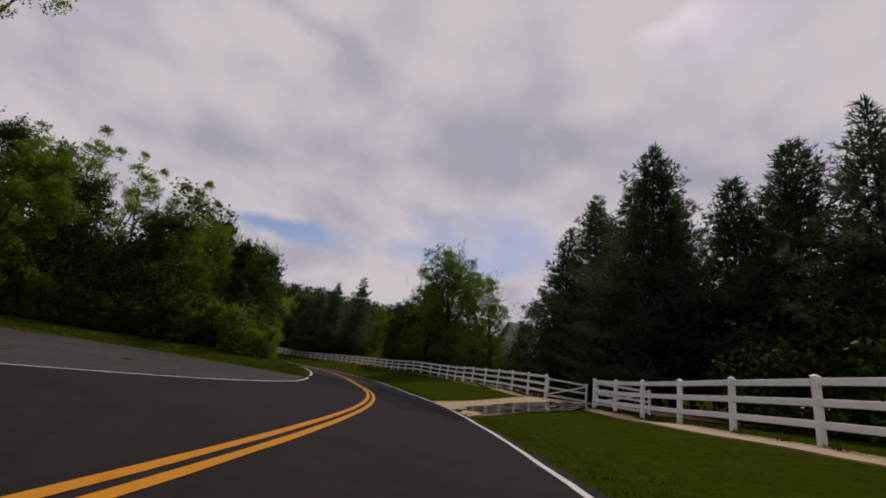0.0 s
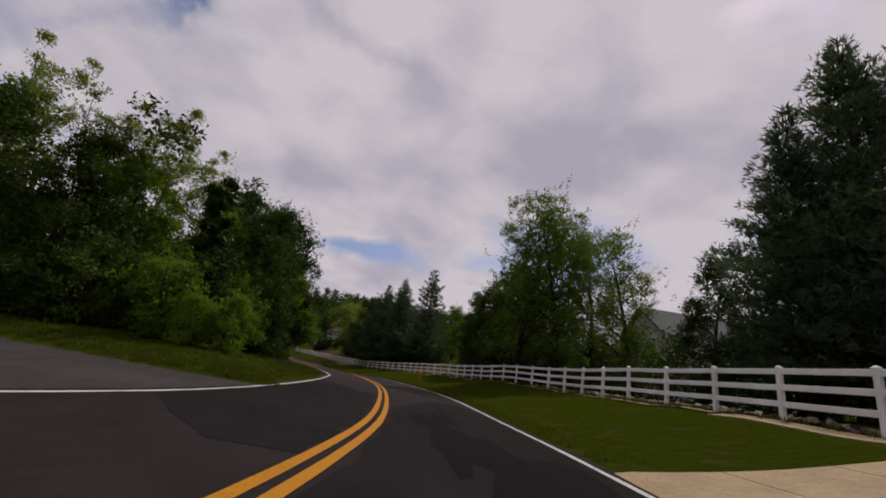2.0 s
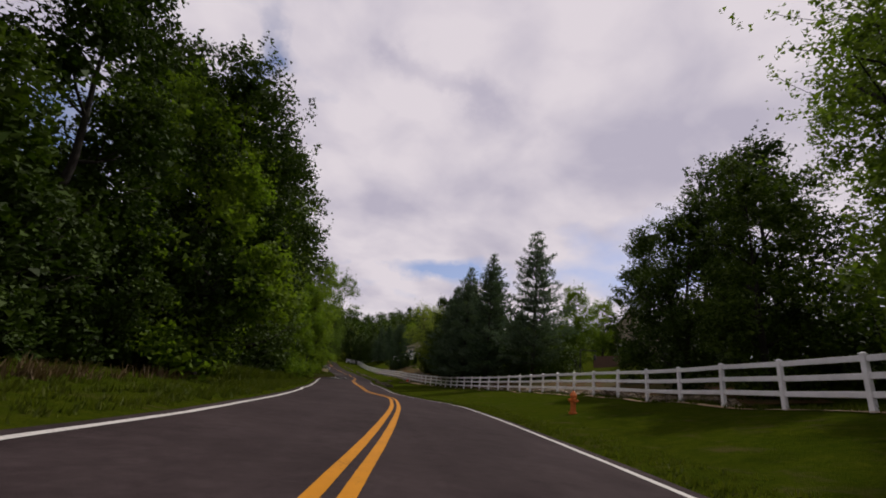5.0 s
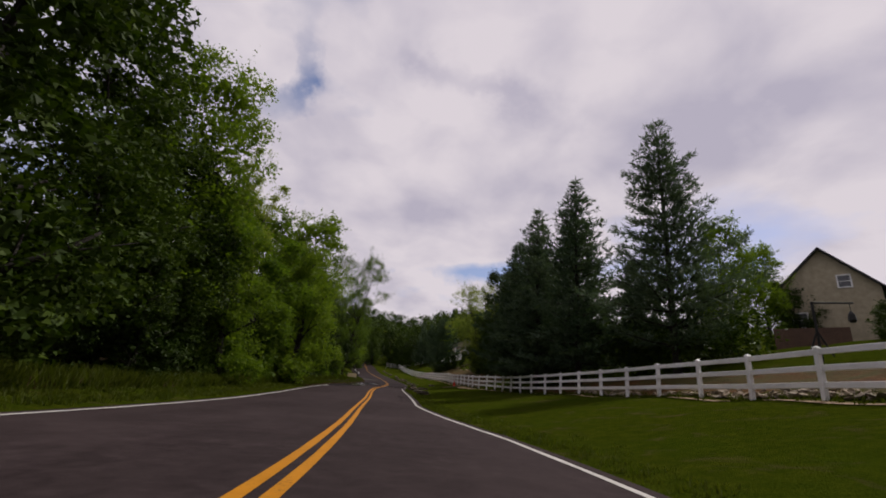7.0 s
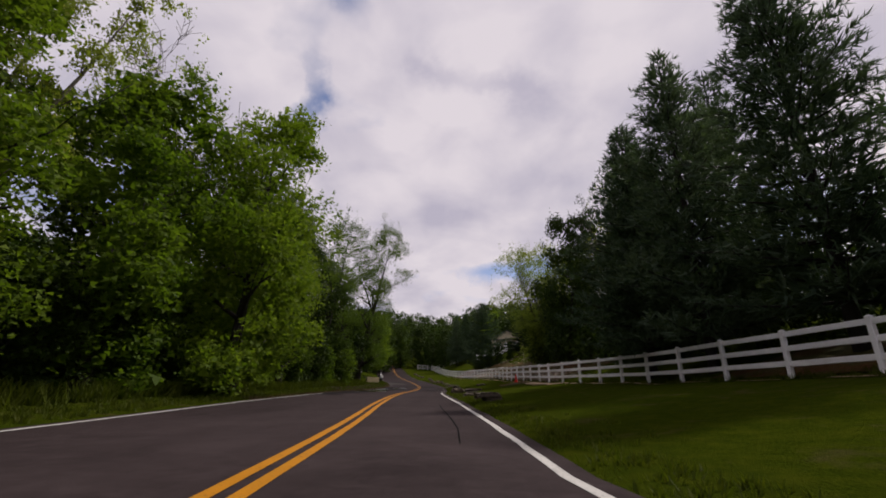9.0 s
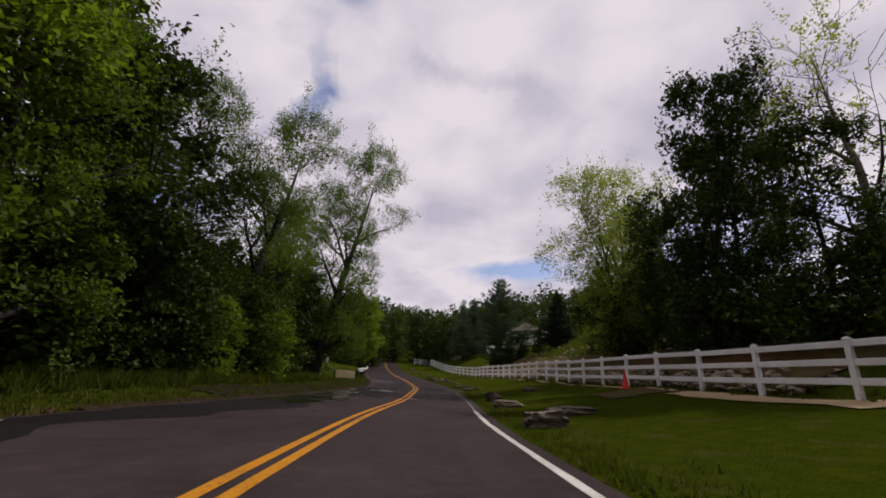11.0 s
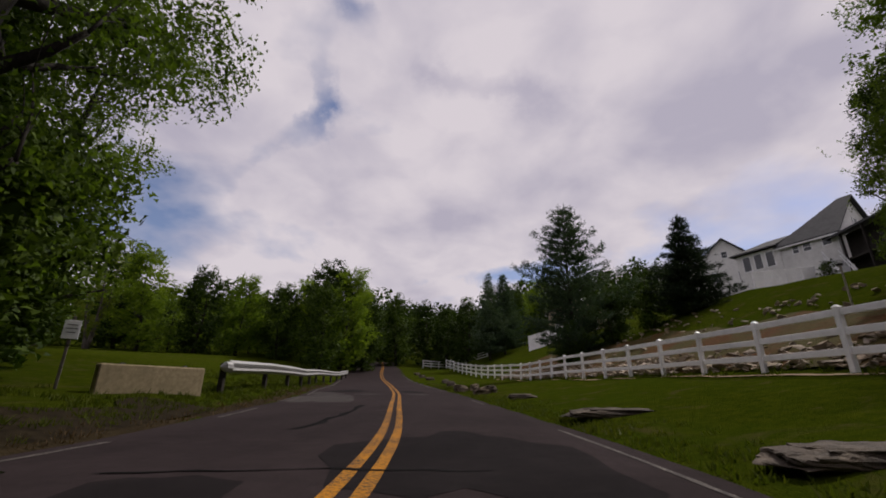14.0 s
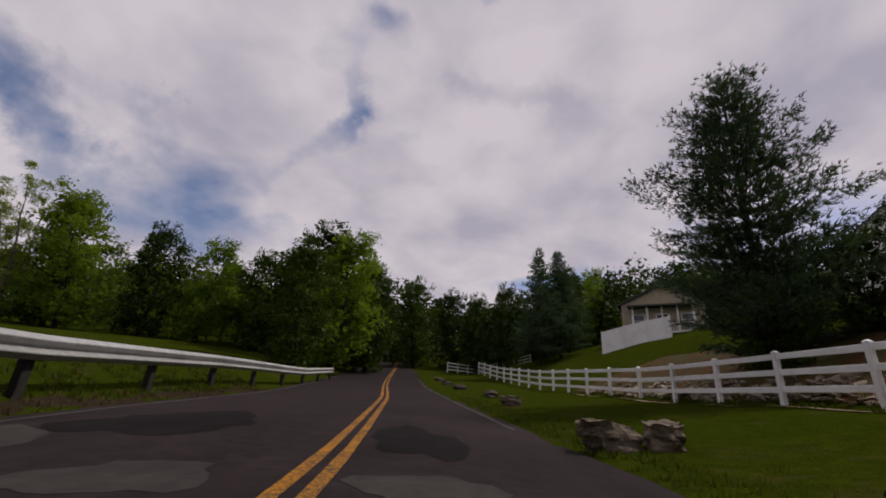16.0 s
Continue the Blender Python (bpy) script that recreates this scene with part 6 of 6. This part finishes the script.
def pavilion(x, y, turn):
    """An open garden shelter with a green metal roof on dark posts."""
    z = on_land(x, y)
    root = thing("pavilion", pose(x, y, z, 0, 0, turn), "open garden shelter with green metal roof and dark posts", "pavilion")
    for px in (-3.0, 0.0, 3.0):
        for py in (-2.0, 2.0):
            part("post", box_bm(0.22, 0.22, 3.4, 0.01, (px, py, 1.5)), CREOSOTE, root)
    part("beam", box_bm(6.6, 0.18, 0.30, 0.01, (0, -2.0, 3.2)), CREOSOTE, root)
    part("beam", box_bm(6.6, 0.18, 0.30, 0.01, (0, 2.0, 3.2)), CREOSOTE, root)
    # dark panel that closes the back below the roof
    part("back_wall", box_bm(6.2, 0.10, 2.9, 0.0, (0, 2.0, 1.6)), CREOSOTE, root, "dark panel across the shelter's back")
    for s in (-1, 1):
        slope = part("roof", box_bm(7.4, 2.9, 0.07, 0.0), GREEN_METAL, root, "green ribbed metal roof")
        slope.matrix_local = Matrix.Translation((0, s * 1.32, 3.95)) @ Matrix.Rotation(radians(-s * 27), 4, "X")
        for k in range(10):
            rib = part("rib", box_bm(0.05, 2.9, 0.05, 0.0, (-3.6 + 0.8 * k, 0, 0.06)), GREEN_METAL, slope)
            rib.matrix_local = Matrix.Identity(4)


def swing_arm(x, y, turn):
    """A dark post with an arm and a hanging lantern."""
    root = thing("garden_hanger", pose(x, y, on_land(x, y), 0, 0, turn), "black iron garden post with arm and hanging lantern", "hanger")
    part("post", box_bm(0.09, 0.09, 2.9, 0.01, (0, 0, 1.15)), BLACK, root)
    part("arm", box_bm(1.5, 0.07, 0.08, 0.01, (-0.7, 0, 2.55)), BLACK, root)
    for s in (-1, 1):
        brace = part("brace", box_bm(0.06, 0.06, 1.1, 0.0), BLACK, root)
        brace.matrix_local = Matrix.Translation((s * 0.22, 0, 0.75)) @ Matrix.Rotation(radians(-s * 22), 4, "Y")
    vs, fs = tube([(-1.3, 0, 1.7), (-1.3, 0, 1.8), (-1.3, 0, 2.05), (-1.3, 0, 2.2)], [0.10, 0.15, 0.12, 0.03], 8)
    mesh_ob("lantern", vs, fs, BLACK, root)
    part("chain", box_bm(0.02, 0.02, 0.36, 0.0, (-1.3, 0, 2.36)), BLACK, root)


def veranda(root):
    """A small railed porch at the low house's near end."""
    part("deck", box_bm(0.2, 6.0, 0.2, 0.0, (-7.3, 0, 0.6)), SIGN_WHITE, root)
    part("porch_roof", box_bm(2.0, 7.0, 0.16, 0.0, (-6.9, 0, 3.5)), SHINGLE, root)
    for y in (-3.0, -1.5, 0.0, 1.5, 3.0):
        part("porch_post", box_bm(0.16, 0.16, 3.0, 0.0, (-7.3, y, 2.0)), SIGN_WHITE, root)
    part("handrail", box_bm(0.08, 6.0, 0.1, 0.0, (-7.3, 0, 1.6)), SIGN_WHITE, root)
    for k in range(19):
        part("baluster", box_bm(0.05, 0.05, 0.9, 0.0, (-7.3, -2.85 + 0.316 * k, 1.15)), SIGN_WHITE, root)


stairs(50.8, 171.1, on_land(50.8, 171.1), -30)
pavilion(57.5, 93.6, 35)
swing_arm(35.3, 81.1, 155)
house(57.5, 199.5, on_land(57.0, 199.0) - 1.2, 62, 14, 8.5, 4.6, 3.8, SIDING, "white house with tall plain gable on the rise", (("w", 1.5, 2.6, 1.0, 1.4), ("w", -1.8, 2.6, 1.0, 1.4), ("w", 0.0, 6.0, 0.7, 0.9)))
low_house = house(35.5, 204.5, on_land(35.5, 204.5) - 1.9, 66, 13, 8.5, 3.9, 2.0, SIDING_TAN, "low house with a railed porch above the white privacy fence", (("w", -2.5, 2.0, 1.2, 1.3), ("w", 0, 2.0, 1.2, 1.3), ("w", 2.5, 2.0, 1.2, 1.3), ("s", 0, 2.0, 1.0, 1.2)))
veranda(low_house)


def privacy_fence(points, h, label):
    """Tall vinyl panels between posts, their tops sloping with the ground."""
    root = thing("privacy_fence", Matrix.Identity(4), label, "fence", "white privacy fences")
    pts = along([(x, y, on_land(x, y)) for x, y in points], 2.4)
    for p in pts:
        part("post", box_bm(0.13, 0.13, h + 0.6, 0.01, (p[0], p[1], p[2] + h / 2 - 0.2)), VINYL, root)
    for p, q in zip(pts, pts[1:]):
        d = math.atan2(q[1] - p[1], q[0] - p[0])
        side = Vector((-math.sin(d), math.cos(d), 0)) * 0.02
        vs = [Vector((e[0], e[1], e[2] + z)) + o for o in (side, -side) for e, z in ((p, -0.15), (q, -0.15), (q, h), (p, h))]
        mesh_ob("panel", vs, [(0, 1, 2, 3), (7, 6, 5, 4), (3, 2, 6, 7), (0, 4, 5, 1), (1, 5, 6, 2), (0, 3, 7, 4)], VINYL, root)
        rail_between((p[0], p[1], p[2] + h), (q[0], q[1], q[2] + h), 0.0, root, "top_rail", 0.09, 0.08)
    return root


def board_fence(points, h, label):
    root = thing("board_fence", Matrix.Identity(4), label, "fence")
    pts = along([(x, y, on_land(x, y)) for x, y in points], 0.2)
    for p, q in zip(pts, pts[1:]):
        d = math.atan2(q[1] - p[1], q[0] - p[0])
        ob = part("board", box_bm(0.18, 0.025, h, 0.0), BROWN_WOOD, root)
        ob.matrix_world = Matrix.Translation((p[0], p[1], p[2] + h / 2 - 0.1)) @ Matrix.Rotation(d, 4, "Z")
    return root


board_fence([(42.5, 91.6), (49.5, 92.8)], 1.6, "brown stained wooden board fence on the bank")
privacy_fence([(38.6, 166.2), (42.5, 168.1), (47.2, 170.4)], 1.85, "white vinyl privacy fence below the house")
privacy_fence([(24.2, 191.6), (27.5, 192.2), (31.0, 192.6)], 2.0, "white vinyl privacy fence on the slope")
fence_run([(x, y, on_land(x, y)) for x, y, _ in along([(8.2, 209.0, 0), (11.0, 213.5, 0), (15.0, 215.5, 0), (20.0, 215.0, 0)], 2.5)], "white three-rail fence at the top of the rise")


# ---- grass along the edges ----
def tufts(name, spots, seed, label, tall=0.28, mat=GRASS):
    rng = np.random.default_rng(seed)
    v = []
    for x, y, n in spots:
        z = on_land(x, y)
        a = rng.uniform(0, 2 * math.pi, n)
        r = rng.uniform(0, 0.16, n)
        p = np.stack([x + np.cos(a) * r, y + np.sin(a) * r, np.full(n, z - 0.02)], 1)
        h = tall * rng.uniform(0.5, 1.2, n)
        lean = rng.normal(size=(n, 2)) * 0.35
        tip = p + np.stack([lean[:, 0] * h, lean[:, 1] * h, h], 1)
        w = rng.uniform(0, math.pi, n)
        b = np.stack([np.cos(w), np.sin(w), np.zeros(n)], 1) * (0.014 + tall * 0.02)
        v.append(np.stack([p - b, p + b, tip], 1))
    tagged(quads(name, np.concatenate(v), mat), label, "grass", kind="stuff")


rg = random.Random(3)
left_spots = [(*spot(y, left_pave(y) - 0.3 - abs(rg.gauss(0, 1.6))), 16) for y in (rg.uniform(29, 168) for _ in range(3300))]
left_spots += [(x, float(bay_far(x)) + 0.1 + abs(rg.gauss(0, 1.5)), 16) for x in (rg.uniform(-11, 9) for _ in range(900))]
left_spots = [p for p in left_spots if p[1] > 60 or off_bay(p[0], p[1]) > 0.05]
tufts("rough_grass", left_spots, 5, "rough uneven grass and weeds on the verge", 0.15)
right_spots = [(*spot(y, right_edge(y) + 0.36 + abs(rg.gauss(0, 0.5))), 12) for y in (rg.uniform(-2, 170) for _ in range(3200)) if not 14.0 < y < 23.2]
tufts("grass_edge", right_spots, 6, "short grass growing over the road's edge", 0.10)
tufts("rough_grass", [(fence_x(y) + rg.uniform(-0.5, 0.6), y, 14) for y in (rg.uniform(-2, 175) for _ in range(1200)) if not 13.5 < y < 19.2], 7, "rough grass along the foot of the fence", 0.2)
weeds = [(*spot(y, left_pave(y) - 2.2 - abs(rg.gauss(0, 1.2))), 14) for y in (rg.uniform(60, 134) for _ in range(1600))]
tufts("weeds", weeds, 8, "tall green weeds before the wood", 0.55)
brush = [(*spot(y, left_pave(y) - 2.4 - abs(rg.gauss(0, 0.8))), 10) for y in (rg.choice((rg.uniform(46, 58), rg.uniform(66, 92))) for _ in range(170))]
tufts("dead_brush", brush, 9, "brown dead brush and twigs before the wood", 0.34, DRY)
tufts("dead_grass", [(*spot(y, left_edge(y) - 0.35 - abs(rg.gauss(0, 0.3))), 8) for y in (rg.uniform(100, 168) for _ in range(700))], 10, "dry brown grass on the muddy verge", 0.12, DRY)


# ---- dirt pad beside the cone ----
pad = sheet("dirt_pad", [[(21.6 + 2.3 * u + 0.3 * noise.noise((u * 4, v * 4, 1)), 118.6 + 2.2 * v + 0.8 * u + 0.3 * noise.noise((u * 4, v * 4, 6))) for u in np.linspace(0, 1, 9)] for v in np.linspace(0, 1, 9)], SOIL, None, 0.035)
tagged(pad, "bare reddish dirt patch worn in the lawn", "dirt patch", kind="structure")
tan_strip = sheet("bare_soil", [[(fence_x(y) - 1.5 - 0.3 * noise.noise((y * 0.8, 3, 3)) + 1.35 * u, y) for u in (0, 0.35, 0.7, 1.0)] for y in np.arange(112.0, 119.0, 0.5)], CONCRETE, None, 0.03)
tagged(tan_strip, "bare tan soil at the foot of the fence", "soil", kind="structure")
